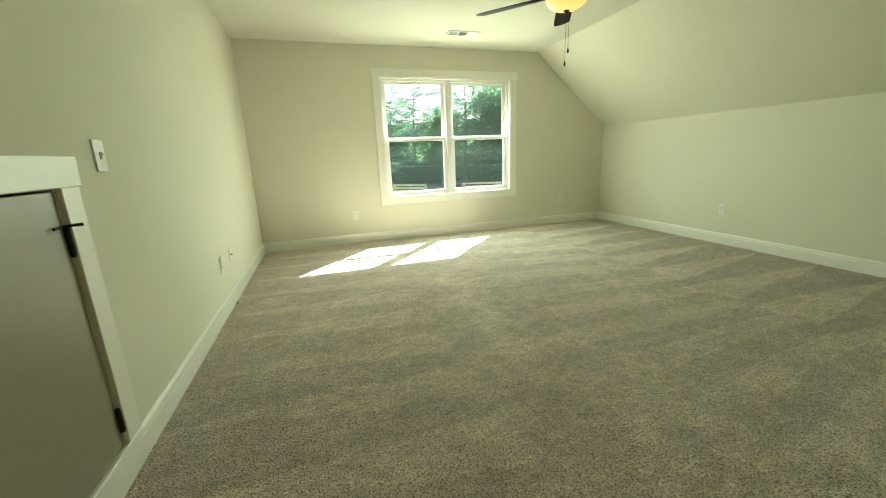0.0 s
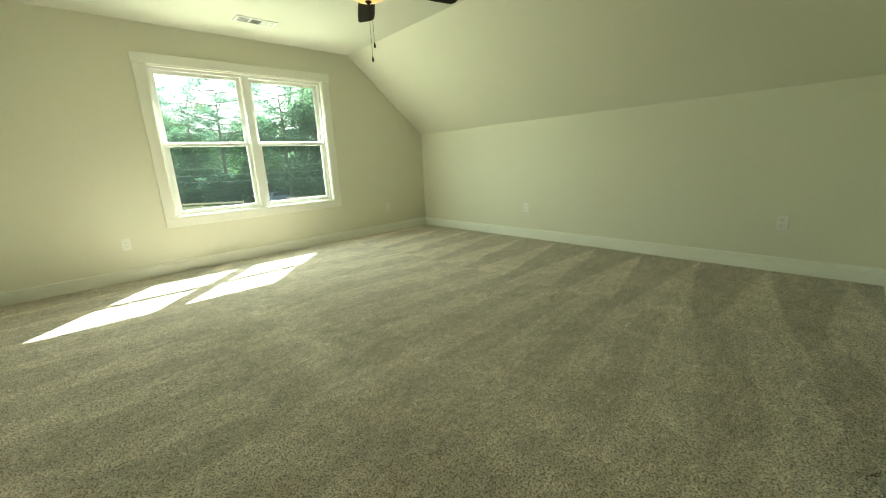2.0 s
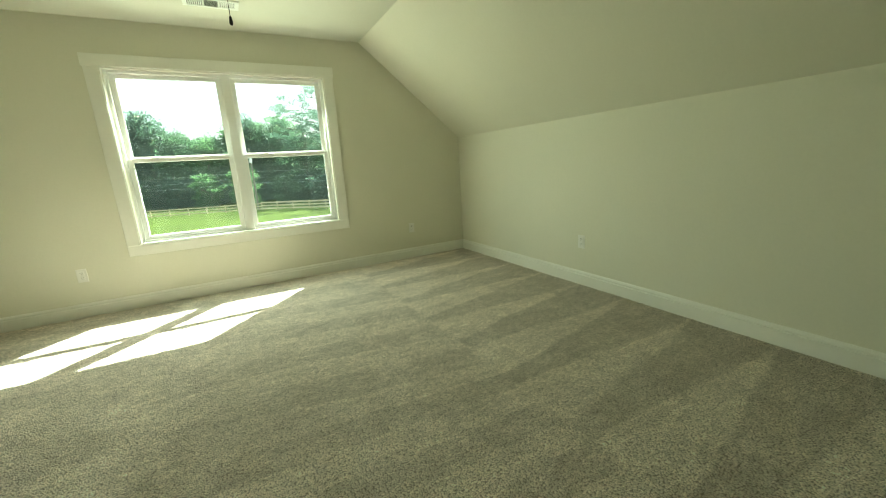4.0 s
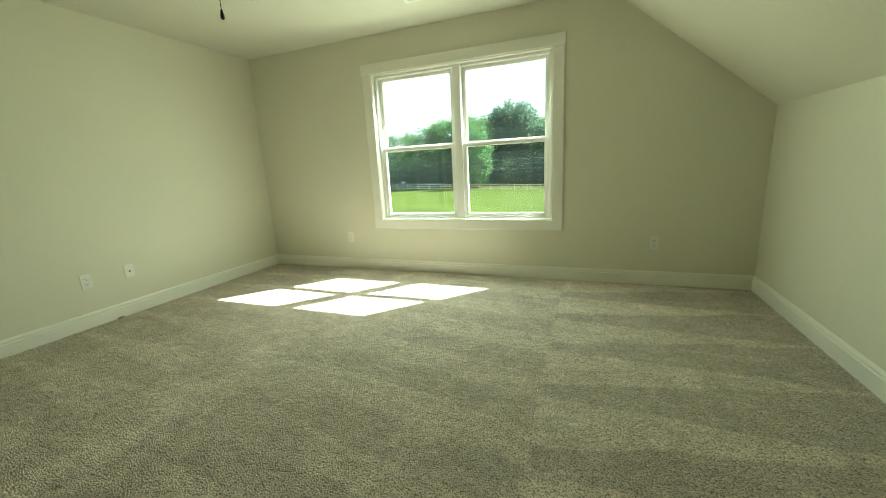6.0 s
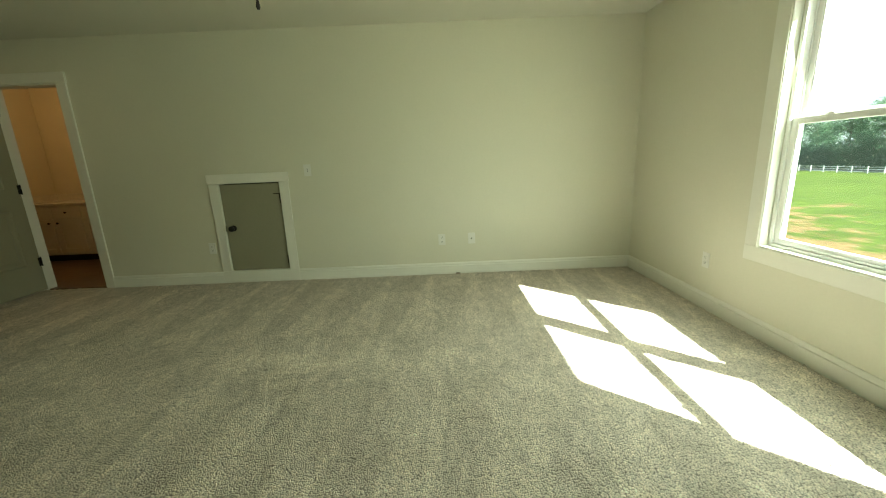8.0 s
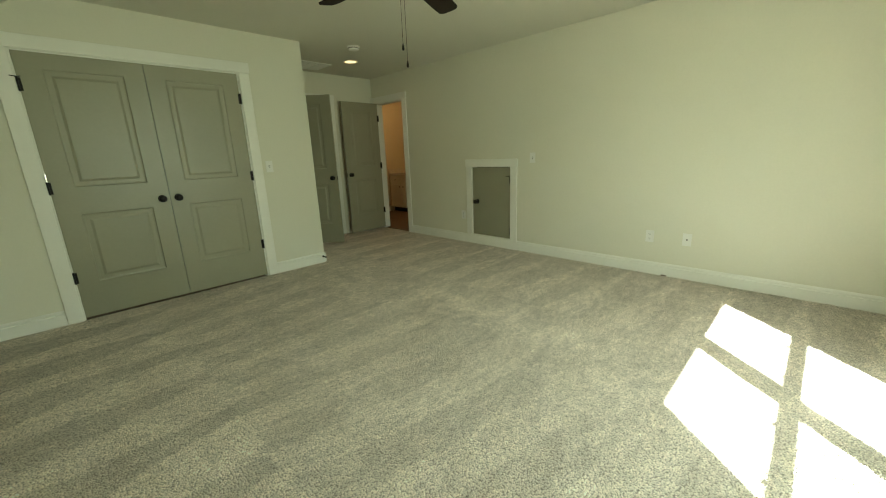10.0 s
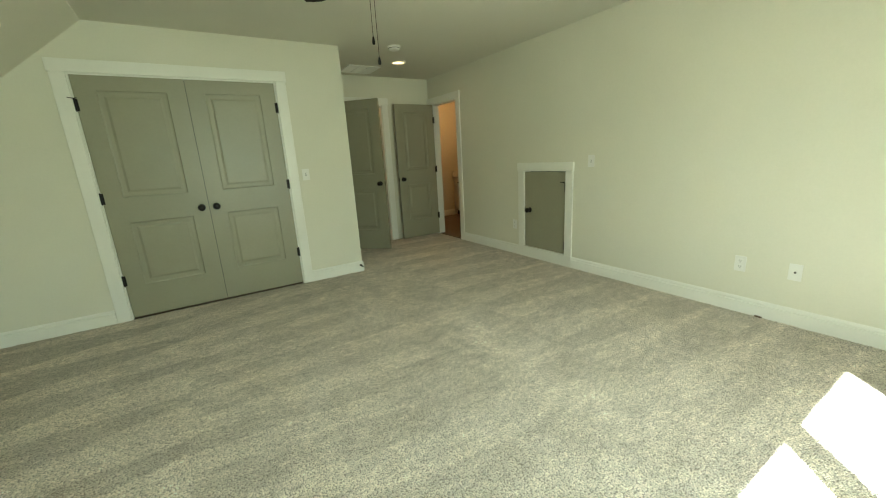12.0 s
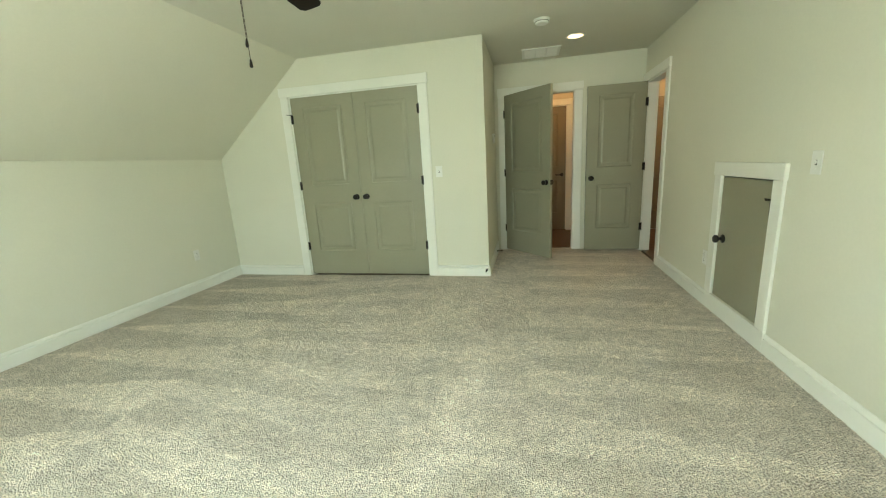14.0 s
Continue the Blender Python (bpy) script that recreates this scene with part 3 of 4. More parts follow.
for hz in (0.30, 1.05, 1.80):
    add_hinge(hall_door, -0.004, -0.040, hz, 0.02)
part("latch", box(HW - 0.001, -0.03, 0.90, HW + 0.002, -0.006, 0.96), BLACK, hall_door, "black latch plate")

# attic hatch
casing("hatch", "white painted casing round the small hatch door", "y", HY0, HY1, HZ1, XW, 1, 0.10, z0=HZ0, bottom=True, lining=0.003)
hatch = thing("hatch_door", "small closed plain greige attic hatch door with knob", "hatch door", (0, 0, 0))
part("door_leaf", box(XW - 0.034, HY0 + 0.0065, HZ0 + 0.006, XW + 0.001, HY1 - 0.0075, HZ1 - 0.010, 0.002), DOOR, hatch)
part("knob", lathe(KNOB, (XW + 0.001, 0.924, 0.585), "x", 20), BLACK, hatch, "black round door knob", True)
part("latch", box(XW - 0.03, HY0 + 0.0025, 0.555, XW + 0.0005, HY0 + 0.008, 0.615), BLACK, hatch, "black latch plate")
# dark sheet added behind the leaf, in place of shade in its edge gaps
part("backing", box(XW - 0.11, HY0 - 0.02, HZ0 - 0.02, XW - 0.10, HY1 + 0.02, HZ1 + 0.02), SLOT, hatch)
for hz in (0.23, 0.875):
    hb = lathe([(0.0, hz - 0.050), (0.005, hz - 0.048), (0.0085, hz - 0.044), (0.0085, hz + 0.044), (0.005, hz + 0.048), (0.0, hz + 0.050)], (XW + 0.007, HY1 - 0.006, 0), "z", 10)
    box(XW - 0.022, HY1 - 0.0075, hz - 0.042, XW + 0.003, HY1 - 0.0040, hz + 0.042, bm=hb)
    hg = part("hinge", hb, BLACK, hatch, "black butt hinge")
    if hz > 0.5:
        tb = tube([(XW + 0.004, HY1 - 0.006, hz + 0.05), (XW + 0.046, HY1 + 0.008, hz + 0.052)], 0.005, 8)
        tube([(XW + 0.004, HY1 - 0.006, hz + 0.05), (XW + 0.010, HY1 - 0.07, hz + 0.05)], 0.0042, 8, tb)
        part("hinge_stop", tb, BLACK, hg, "black hinge pin door stop")

# ---- window ----
win = thing("window_1", "white double-hung twin window with flat casing", "window", kind="structure")
part("side_casing", box(WX0 - 0.097, YN - 0.018, WZ0, WX0, YN, WZ1, 0.0025), TRIM, win)
part("side_casing", box(WX1, YN - 0.018, WZ0, WX1 + 0.097, YN, WZ1, 0.0025), TRIM, win)
part("head_casing", box(WX0 - 0.106, YN - 0.024, WZ1, WX1 + 0.106, YN, WZ1 + 0.095, 0.0025), TRIM, win)
part("bottom_casing", box(WX0 - 0.097, YN - 0.018, WZ0 - 0.094, WX1 + 0.097, YN, WZ0, 0.0025), TRIM, win)
FY0, FY1 = YN + 0.040, YN + 0.125
part("jamb", box(WX0 - 0.001, YN - 0.012, WZ0, WX0 + 0.007, FY0, WZ1, 0.001), TRIM, win)
part("jamb", box(WX1 - 0.012, YN - 0.012, WZ0, WX1 + 0.001, FY0, WZ1, 0.001), TRIM, win)
part("jamb", box(WX0 + 0.012, YN - 0.012, WZ1 - 0.012, WX1 - 0.012, FY0, WZ1 + 0.001, 0.001), TRIM, win)
part("window_sill", box(WX0 + 0.012, YN - 0.012, WZ0 - 0.001, WX1 - 0.012, FY0, WZ0 + 0.012, 0.001), TRIM, win)
part("mullion", box(1.6135, FY0 - 0.010, WZ0 + 0.012, 1.6915, FY0 + 0.06, WZ1 - 0.012, 0.002), VINYL, win)
for ux0, ux1 in ((WX0 + 0.012, 1.630), (1.668, WX1 - 0.012)):
    fz0, fz1 = WZ0 + 0.012, WZ1 - 0.012
    b = box(ux0, FY0, fz0, ux0 + 0.022, FY1, fz1, 0.0015)
    box(ux1 - 0.022, FY0, fz0, ux1, FY1, fz1, 0.0015, b)
    box(ux0 + 0.022, FY0, fz1 - 0.022, ux1 - 0.022, FY1, fz1, 0.0015, b)
    box(ux0 + 0.022, FY0, fz0, ux1 - 0.022, FY1, fz0 + 0.018, 0.0015, b)
    box(ux0 + 0.022, FY0 + 0.044, fz0, ux0 + 0.030, FY0 + 0.050, fz1, 0.0, b)
    box(ux1 - 0.030, FY0 + 0.044, fz0, ux1 - 0.022, FY0 + 0.050, fz1, 0.0, b)
    part("window_frame", b, VINYL, win)
    sx0, sx1, zm = ux0 + 0.024, ux1 - 0.024, 1.322
    for nm, ya, yb, za, zb, rail_lo, rail_hi in (
        ("lower_sash", FY0 + 0.010, FY0 + 0.042, fz0 + 0.019, zm + 0.012, 0.036, 0.036),
        ("upper_sash", FY0 + 0.052, FY0 + 0.082, zm - 0.008, fz1 - 0.023, 0.036, 0.030),
    ):
        st = 0.034
        b = box(sx0, ya, za, sx0 + st, yb, zb, 0.002)
        box(sx1 - st, ya, za, sx1, yb, zb, 0.002, b)
        box(sx0 + st, ya, za, sx1 - st, yb, za + rail_lo, 0.002, b)
        box(sx0 + st, ya, zb - rail_hi, sx1 - st, yb, zb, 0.002, b)
        # glazing beads
        for q in ((sx0 + st, za + rail_lo, sx0 + st + 0.006, zb - rail_hi), (sx1 - st - 0.006, za + rail_lo, sx1 - st, zb - rail_hi)):
            box(q[0], ya + 0.006, q[1], q[2], yb - 0.006, q[3], 0.0, b)
        sash = part(nm, b, VINYL, win)
        pane = part("pane", box(sx0 + st - 0.004, (ya + yb) / 2 - 0.002, za + rail_lo - 0.004, sx1 - st + 0.004, (ya + yb) / 2 + 0.002, zb - rail_hi + 0.004), GLASS, sash, "clear window glass")
        pane.visible_shadow = False
        if nm == "lower_sash":
            for f in (0.25, 0.75):
                lx = sx0 + f * (sx1 - sx0)
                lb = box(lx - 0.028, ya + 0.003, zb - 0.001, lx + 0.028, yb - 0.004, zb + 0.007, 0.002)
                lathe([(0.0, zb + 0.006), (0.011, zb + 0.006), (0.011, zb + 0.013), (0.0, zb + 0.014)], (lx, (ya + yb) / 2, 0), "z", 12, lb)
                box(lx - 0.004, ya - 0.006, zb + 0.009, lx + 0.026, ya + 0.012, zb + 0.013, 0.001, lb)
                part("sash_lock", lb, VINYL, sash, "white cam sash lock")
            part("lift_rail", box(sx0 + 0.2, ya - 0.008, za + 0.010, sx1 - 0.2, ya, za + 0.016, 0.001), VINYL, sash)

# ---- plates on the walls ----


def plate(kind_, at, turn):
    """Wall plate facing local -y, 70 x 114 mm."""
    if kind_ == "outlet":
        e = thing("wall_outlet", "white duplex wall outlet plate above the baseboard", "outlet", at, turn, "wall outlets")
    elif kind_ == "coax":
        e = thing("cable_outlet", "white cable jack wall plate above the baseboard", "outlet", at, turn)
    else:
        e = thing("light_switch", "white toggle light switch plate", "switch", at, turn, "light switches")
    part("plate", box(-0.036, -0.006, -0.058, 0.036, 0.0, 0.058, 0.0025, segs=2), PLATE, e)
    if kind_ == "outlet":
        for dz_ in (-0.0215, 0.0215):
            r = part("receptacle", box(-0.0165, -0.0085, dz_ - 0.0145, 0.0165, -0.005, dz_ + 0.0145, 0.003), PLATE, e)
            s = box(-0.0085, -0.0092, dz_ - 0.001, -0.006, -0.0080, dz_ + 0.008)
            box(0.006, -0.0092, dz_ - 0.001, 0.0085, -0.0080, dz_ + 0.007, bm=s)
            box(-0.0025, -0.0092, dz_ - 0.010, 0.0025, -0.0080, dz_ - 0.005, bm=s)
            part("slots", s, SLOT, r, "dark outlet slots")
        part("screw", lathe([(0.0, -0.0075), (0.003, -0.0072), (0.003, -0.005), (0.0, -0.005)], (0, 0, 0), "y", 10), VENT, e)
    elif kind_ == "coax":
        part("jack", lathe([(0.0, -0.018), (0.0045, -0.018), (0.0045, -0.009), (0.007, -0.009), (0.007, -0.005), (0.0, -0.005)], (0, 0, 0), "y", 12), BRONZE, e, "metal cable jack")
        for dz_ in (-0.042, 0.042):
            part("screw", lathe([(0.0, -0.0075), (0.003, -0.0072), (0.003, -0.005), (0.0, -0.005)], (0, 0, dz_), "y", 10), VENT, e)
    else:
        part("switch_surround", box(-0.006, -0.0075, -0.013, 0.006, -0.005, 0.013), SLOT, e)
        part("toggle", prism([(-0.006, -0.010), (-0.006, 0.010), (-0.016, 0.011), (-0.018, 0.006)], "x", -0.0048, 0.0048), PLATE, e, "white toggle lever")
        for dz_ in (-0.030, 0.030):
            part("screw", lathe([(0.0, -0.0075), (0.003, -0.0072), (0.003, -0.005), (0.0, -0.005)], (0, 0, dz_), "y", 10), VENT, e)
    return e


plate("outlet", (XW, 3.078, 0.374), 90)
plate("coax", (XW, 3.391, 0.377), 90)
plate("outlet", (XW, 0.668, 0.382), 90)
plate("switch", (XW, 1.757, 1.142), 90)
plate("outlet", (XE, 3.067, 0.388), -90)
plate("outlet", (XE, 0.611, 0.405), -90)
plate("outlet", (3.415, YN, 0.376), 0)
plate("outlet", (0.296, YN, 0.371), 0)
plate("switch", (1.463, YS, 1.162), 180)

sp = thing("wood_splinter", "small brown wood splinter lying against the baseboard", "splinter", (XW + 0.028, 3.236, 0.008), 82)
part("chip", prism([(-0.022, -0.004), (0.008, -0.007), (0.024, 0.001), (0.010, 0.006), (-0.018, 0.004)], "z", -0.004, 0.006), OAK, sp)

th = thing("thermostat", "small white thermostat box on the recess wall", "thermostat", (XC, -0.895, 1.508), -90)
part("housing", box(-0.035, -0.024, -0.055, 0.035, 0.0, 0.055, 0.004, segs=2), PLATE, th)
part("display", box(-0.022, -0.0255, 0.012, 0.022, -0.023, 0.038), VENT_IN, th, "small dark display")

for at, turn in (((0.985, YS + 0.015, 0.075), 180), ((XC - 0.015, -0.90, 0.07), -90)):
    ds = thing("door_stop", "black spring door stop on the baseboard", "door stop", at, turn, "door stops")
    part("stop_base", lathe([(0.0, 0.0), (0.012, 0.0), (0.012, -0.004), (0.006, -0.008), (0.0, -0.008)], (0, 0, 0), "y", 14), BLACK, ds)
    part("spring", lathe([(0.0, -0.006)] + [(0.0055 + 0.0012 * (i % 2), -0.008 - 0.003 * i) for i in range(18)] + [(0.0, -0.062)], (0, 0, 0), "y", 12), BLACK, ds)
    part("bumper", lathe([(0.0, -0.060), (0.008, -0.060), (0.009, -0.070), (0.006, -0.075), (0.0, -0.075)], (0, 0, 0), "y", 12), SLOT, ds, "dark rubber tip")

# ---- ceiling fittings ----
vent = thing("supply_vent", "white metal supply vent with three louvre sets in the ceiling", "air vent", (1.635, 4.46, H))
b = box(-0.190, -0.085, -0.008, -0.160, 0.085, 0.0, 0.001)
for q in ((0.160, -0.085, 0.190, 0.085), (-0.160, -0.085, 0.160, -0.060), (-0.160, 0.060, 0.160, 0.085), (-0.060, -0.060, -0.046, 0.060), (0.046, -0.060, 0.060, 0.060)):
    box(q[0], q[1], -0.008, q[2], q[3], 0.0, 0.001, b)
part("frame", b, VENT, vent)
# dark sheet under the whole ceiling, for the shade between the slats
part("backing", box(-0.162, -0.062, -0.0025, 0.162, 0.062, -0.0015), VENT_IN, vent, "dark sheet standing in for the shaded duct")
for x0, x1, tilt in ((-0.160, -0.060, 1), (-0.046, 0.046, 0), (0.060, 0.160, -1)):
    for i in range(7):
        if tilt:
            cx = x0 + 0.010 + i * 0.0135
            part("slat", prism([(cx - 0.004, -0.007), (cx + 0.004, -0.0035), (cx + 0.0045, -0.0045), (cx - 0.0035, -0.008)] if tilt > 0 else [(cx - 0.004, -0.0035), (cx + 0.004, -0.007), (cx + 0.0035, -0.008), (cx - 0.0045, -0.0045)], "y", -0.060, 0.060), VENT, vent)
        else:
            cy = -0.052 + i * 0.0175
            part("slat", prism([(cy - 0.004, -0.007), (cy + 0.004, -0.0035), (cy + 0.0045, -0.0045), (cy - 0.0035, -0.008)], "x", x0, x1), VENT, vent)

ret = thing("return_grille", "white metal return air grille in the ceiling", "air vent", (0.38, -0.92, H))
b = box(-0.215, -0.20, -0.010, -0.185, 0.20, 0.0, 0.001)
for q in ((0.185, -0.20, 0.215, 0.20), (-0.185, -0.20, 0.185, -0.17), (-0.185, 0.17, 0.185, 0.20), (-0.070, -0.17, -0.054, 0.17), (0.054, -0.17, 0.070, 0.17)):
    box(q[0], q[1], -0.0125, q[2], q[3], 0.0, 0.001, b)
part("frame", b, VENT, ret)
# grey sheet in place of a duct, its dark tone standing for shade
part("backing", box(-0.187, -0.172, -0.0025, 0.187, 0.172, -0.0015), VENT_GREY, ret, "dark sheet standing in for the shaded duct")
for i in range(22):
    cy = -0.162 + i * 0.0155
    part("slat", prism([(cy - 0.006, -0.009), (cy + 0.005, -0.003), (cy + 0.0055, -0.004), (cy - 0.0055, -0.010)], "x", -0.186, 0.186), VENT, ret)

smoke = thing("smoke_detector", "round white smoke detector on the ceiling", "smoke detector", (0.405, 0.18, H))
part("base", lathe([(0.0, 0.0), (0.070, 0.0), (0.070, -0.010), (0.066, -0.013), (0.0, -0.013)], n=32), PLATE, smoke, smooth=False)
part("cover", lathe([(0.0, -0.012), (0.060, -0.012), (0.058, -0.030), (0.050, -0.038), (0.020, -0.042), (0.0, -0.042)], n=32), PLATE, smoke)
part("slot_ring", lathe([(0.0, -0.018), (0.0612, -0.018), (0.0606, -0.024), (0.0, -0.024)], n=32), VENT_IN, smoke, "dark slot ring")

can = thing("recessed_light", "lit warm round recessed ceiling light with white trim", "ceiling light", (0.05, -0.44, H))
part("trim_ring", lathe([(0.075, -0.001), (0.095, -0.001), (0.096, -0.005), (0.088, -0.009), (0.076, -0.007), (0.075, -0.001)], n=32), PLATE, can)
part("lens", lathe([(0.0, -0.001), (0.077, -0.001), (0.077, -0.004), (0.0, -0.005)], n=32), CANGLOW, can, "glowing warm lens")

# ---- ceiling fan ----
fan = thing("ceiling_fan", "dark bronze five-blade ceiling fan with lit amber bowl", "ceiling fan", (1.66, 2.52, H))
part("canopy", lathe([(0.0, 0.0), (0.070, 0.0), (0.070, -0.012), (0.060, -0.045), (0.022, -0.060), (0.0, -0.060)], n=28), BRONZE, fan, smooth=True)
part("downrod", lathe([(0.0, -0.05), (0.013, -0.05), (0.013, -0.16), (0.0, -0.16)], n=14), BRONZE, fan)
part("motor", lathe([(0.0, -0.150), (0.040, -0.152), (0.095, -0.175), (0.118, -0.205), (0.118, -0.245), (0.100, -0.268), (0.055, -0.285), (0.055, -0.300), (0.0, -0.300)], n=32), BRONZE, fan, smooth=True)
part("light_fitter", lathe([(0.0, -0.295), (0.075, -0.297), (0.120, -0.306), (0.122, -0.316), (0.0, -0.316)], n=32), BRONZE, fan, smooth=True)
part("glass_bowl", lathe([(0.118, -0.312), (0.132, -0.318), (0.140, -0.332), (0.134, -0.352), (0.112, -0.376), (0.078, -0.394), (0.038, -0.404), (0.0, -0.406)], n=36), GLOBE, fan, "lit amber glass bowl", True)
part("finial", lathe([(0.0, -0.402), (0.020, -0.404), (0.022, -0.410), (0.012, -0.416), (0.010, -0.424), (0.005, -0.430), (0.0, -0.432)], n=18), BRONZE, fan, "bronze finial", True)
bl = bmesh.new()
outline = [(0.20, -0.050), (0.30, -0.060), (0.55, -0.067), (0.65, -0.064), (0.675, -0.045), (0.68, 0.0), (0.675, 0.045), (0.65, 0.064), (0.55, 0.067), (0.30, 0.060), (0.20, 0.050)]
bl = prism(outline, "z", -0.003, 0.003, bl)
blade_mesh = mesh_of("blade", bl, BLADE)
ib = box(0.09, -0.018, -0.004, 0.17, 0.018, 0.004, 0.002)
prism([(0.16, -0.02), (0.27, -0.045), (0.29, -0.02), (0.29, 0.02), (0.27, 0.045), (0.16, 0.02)], "z", -0.008, -0.0035, ib)
iron_mesh = mesh_of("blade_iron", ib, BRONZE)
for i in range(5):
    m = Matrix.Translation((0, 0, -0.298)) @ pose(0, 0, 0, 0, 0, 58.5 + 72 * i) @ pose(0, 0, 0, -11, 0, 0)
    o = part("blade", blade_mesh, BLADE, fan, "dark walnut fan blade")
    o.matrix_local = m
    o = part("blade_iron", iron_mesh, BRONZE, o)
for (cx, cy), zt, zb in (((-0.001, 0.001), -0.40, -0.760), ((0.013, -0.012), -0.39, -0.677)):
    ch = tube([(cx, cy, zt), (cx, cy, zb + 0.03)], 0.0012, 6)
    c = part("pull_chain", ch, BRONZE, fan, "thin metal pull chain")
    part("pull", lathe([(0.0, zb + 0.034), (0.003, zb + 0.032), (0.0065, zb + 0.014), (0.007, zb + 0.006), (0.004, zb), (0.0, zb)], (cx, cy, 0), "z", 12), BLACK, c, "black chain pull", True)

# ---- bathroom seen through its doorway ----
bx0, bx1, by0, by1 = -2.75, XW - T, -2.70, 0.5
structure("bath_floor", box(bx0, by0, -0.15, bx1, by1, -0.004), OAK, "dark brown wood-look bath floor", "floor")
for i in range(9):
    x1 = bx1 - 0.002 - i * 0.2
    x0 = max(bx0, x1 - 0.197)
    tagged(part("plank", box(x0, by0, -0.004, x1, by1, 0.002, 0.001), OAK, bpy.data.objects["bath_floor"]))
structure("threshold_plank", box(XW - T, BY0 + 0.012, -0.02, XW - 0.035, BY1 - 0.012, 0.003), OAK, "brown wood threshold in the doorway", "threshold")
bm = box(bx0 - 0.1, by0 - 0.1, -0.15, bx0, by1 + 0.1, H)
structure("wall_bath_west", bm, WARMWALL, "warm lit beige bathroom wall")
structure("wall_bath_south", box(bx0, by0 - 0.1, -0.15, bx1, by0, H), WARMWALL, "warm lit beige bathroom end wall")
structure("wall_bath_north", box(bx0, by1, -0.15, bx1, by1 + 0.1, H), WARMWALL, "plain beige bathroom wall")
structure("wall_bath_east", box(bx1, by0 - 0.1, -0.15, XW, YB - T, H), WARMWALL, "plain beige wall behind the entry")
structure("ceiling_bath", box(bx0 - 0.1, by0 - 0.1, H, bx1, by1 + 0.1, H + 0.1), CEIL, "plain white bathroom ceiling", "ceiling")
tagged(part("baseboard", sweep((bx0, by0), (bx1, by0), (0, 1), BASE), TRIM), "white painted bathroom baseboard", "baseboard", kind="structure")

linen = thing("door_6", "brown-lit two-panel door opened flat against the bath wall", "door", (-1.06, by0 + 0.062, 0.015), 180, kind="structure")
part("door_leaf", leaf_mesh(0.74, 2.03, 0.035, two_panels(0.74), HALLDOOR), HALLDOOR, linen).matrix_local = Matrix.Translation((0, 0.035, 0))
add_knob(linen, 0.68, 0.90, 0.0, -1)
van = thing("vanity_cabinet", "white painted bathroom vanity cabinet with drawers and doors", "vanity", (bx0, by0, 0.0))
vd, vl, vh = 0.53, 1.25, 0.83
part("body", box(0.0, 0.0, 0.10, vd, vl, vh - 0.03, 0.002), VANITY, van)
part("toe_kick", box(0.0, 0.0, 0.0, vd - 0.07, vl, 0.10), SLOT, van, "dark recessed toe kick")
for i in range(3):
    y0 = 0.03 + i * 0.40
    dr = part("drawer_front", box(vd, y0, 0.62, vd + 0.018, y0 + 0.37, 0.775, 0.003), VANITY, van)
    part("drawer_knob", lathe([(0.0, vd + 0.018), (0.006, vd + 0.018), (0.006, vd + 0.030), (0.014, vd + 0.036), (0.012, vd + 0.045), (0.0, vd + 0.047)], (0, y0 + 0.185, 0.70), "x", 14), BLACK, dr, "small black knob")
    fr = box(vd, y0, 0.13, vd + 0.018, y0 + 0.06, 0.60, 0.002)
    box(vd, y0 + 0.31, 0.13, vd + 0.018, y0 + 0.37, 0.60, 0.002, fr)
    box(vd, y0 + 0.06, 0.13, vd + 0.018, y0 + 0.31, 0.19, 0.002, fr)
    box(vd, y0 + 0.06, 0.54, vd + 0.018, y0 + 0.31, 0.60, 0.002, fr)
    box(vd, y0 + 0.06, 0.19, vd + 0.006, y0 + 0.31, 0.54, 0.0, fr)
    dd = part("cabinet_door", fr, VANITY, van)
    part("door_knob", lathe([(0.0, vd + 0.018), (0.006, vd + 0.018), (0.006, vd + 0.030), (0.014, vd + 0.036), (0.012, vd + 0.045), (0.0, vd + 0.047)], (0, y0 + (0.325 if i % 2 == 0 else 0.045), 0.555), "x", 14), BLACK, dd, "small black knob")
top = thing("stone_countertop", "pale stone vanity top with back and side splash", "countertop", (bx0, by0, vh - 0.03))
part("slab", box(0.0, 0.0, 0.0, vd + 0.03, vl + 0.02, 0.03, 0.004), STONE, top)
part("side_splash", box(0.0, 0.0, 0.03, vd + 0.025, 0.018, 0.13, 0.003), STONE, top)
part("back_splash", box(0.0, 0.018, 0.03, 0.018, vl + 0.02, 0.13, 0.003), STONE, top)

# ---- hall seen through the half-open door ----
hy0 = -2.75
structure("hall_floor", box(bx1 + T, hy0, -0.15, 1.6, YB - 0.06, -0.004), OAK, "warm brown wood hall floor", "floor")
for i in range(9):
    y1 = YB - 0.062 - i * 0.15
    part("plank", box(-0.84, y1 - 0.148, -0.004, 1.6, y1, 0.002, 0.001), OAK, bpy.data.objects["hall_floor"])
structure("wall_hall_west", box(-0.94, hy0, -0.15, -0.84, YB - T, H), WARMWALL, "plain warm hall wall")
structure("wall_hall_east", box(1.6, hy0, -0.15, 1.7, YB - T, H), WARMWALL, "plain warm hall wall")
structure("wall_hall_north", box(XC + T, YB - T, -0.15, 1.7, YB - T + 0.1, H), WARMWALL, "plain warm hall wall")
structure("ceiling_hall", box(-0.94, hy0 - 0.3, H, 1.7, YB - T, H + 0.1), CEIL, "plain hall ceiling", "ceiling")
FX0, FX1 = -0.095, 0.665
bm = box(-0.94, hy0 - 0.1, -0.15, FX0, hy0, H)
box(FX0, hy0 - 0.1, DZ, FX1, hy0, H, bm=bm)
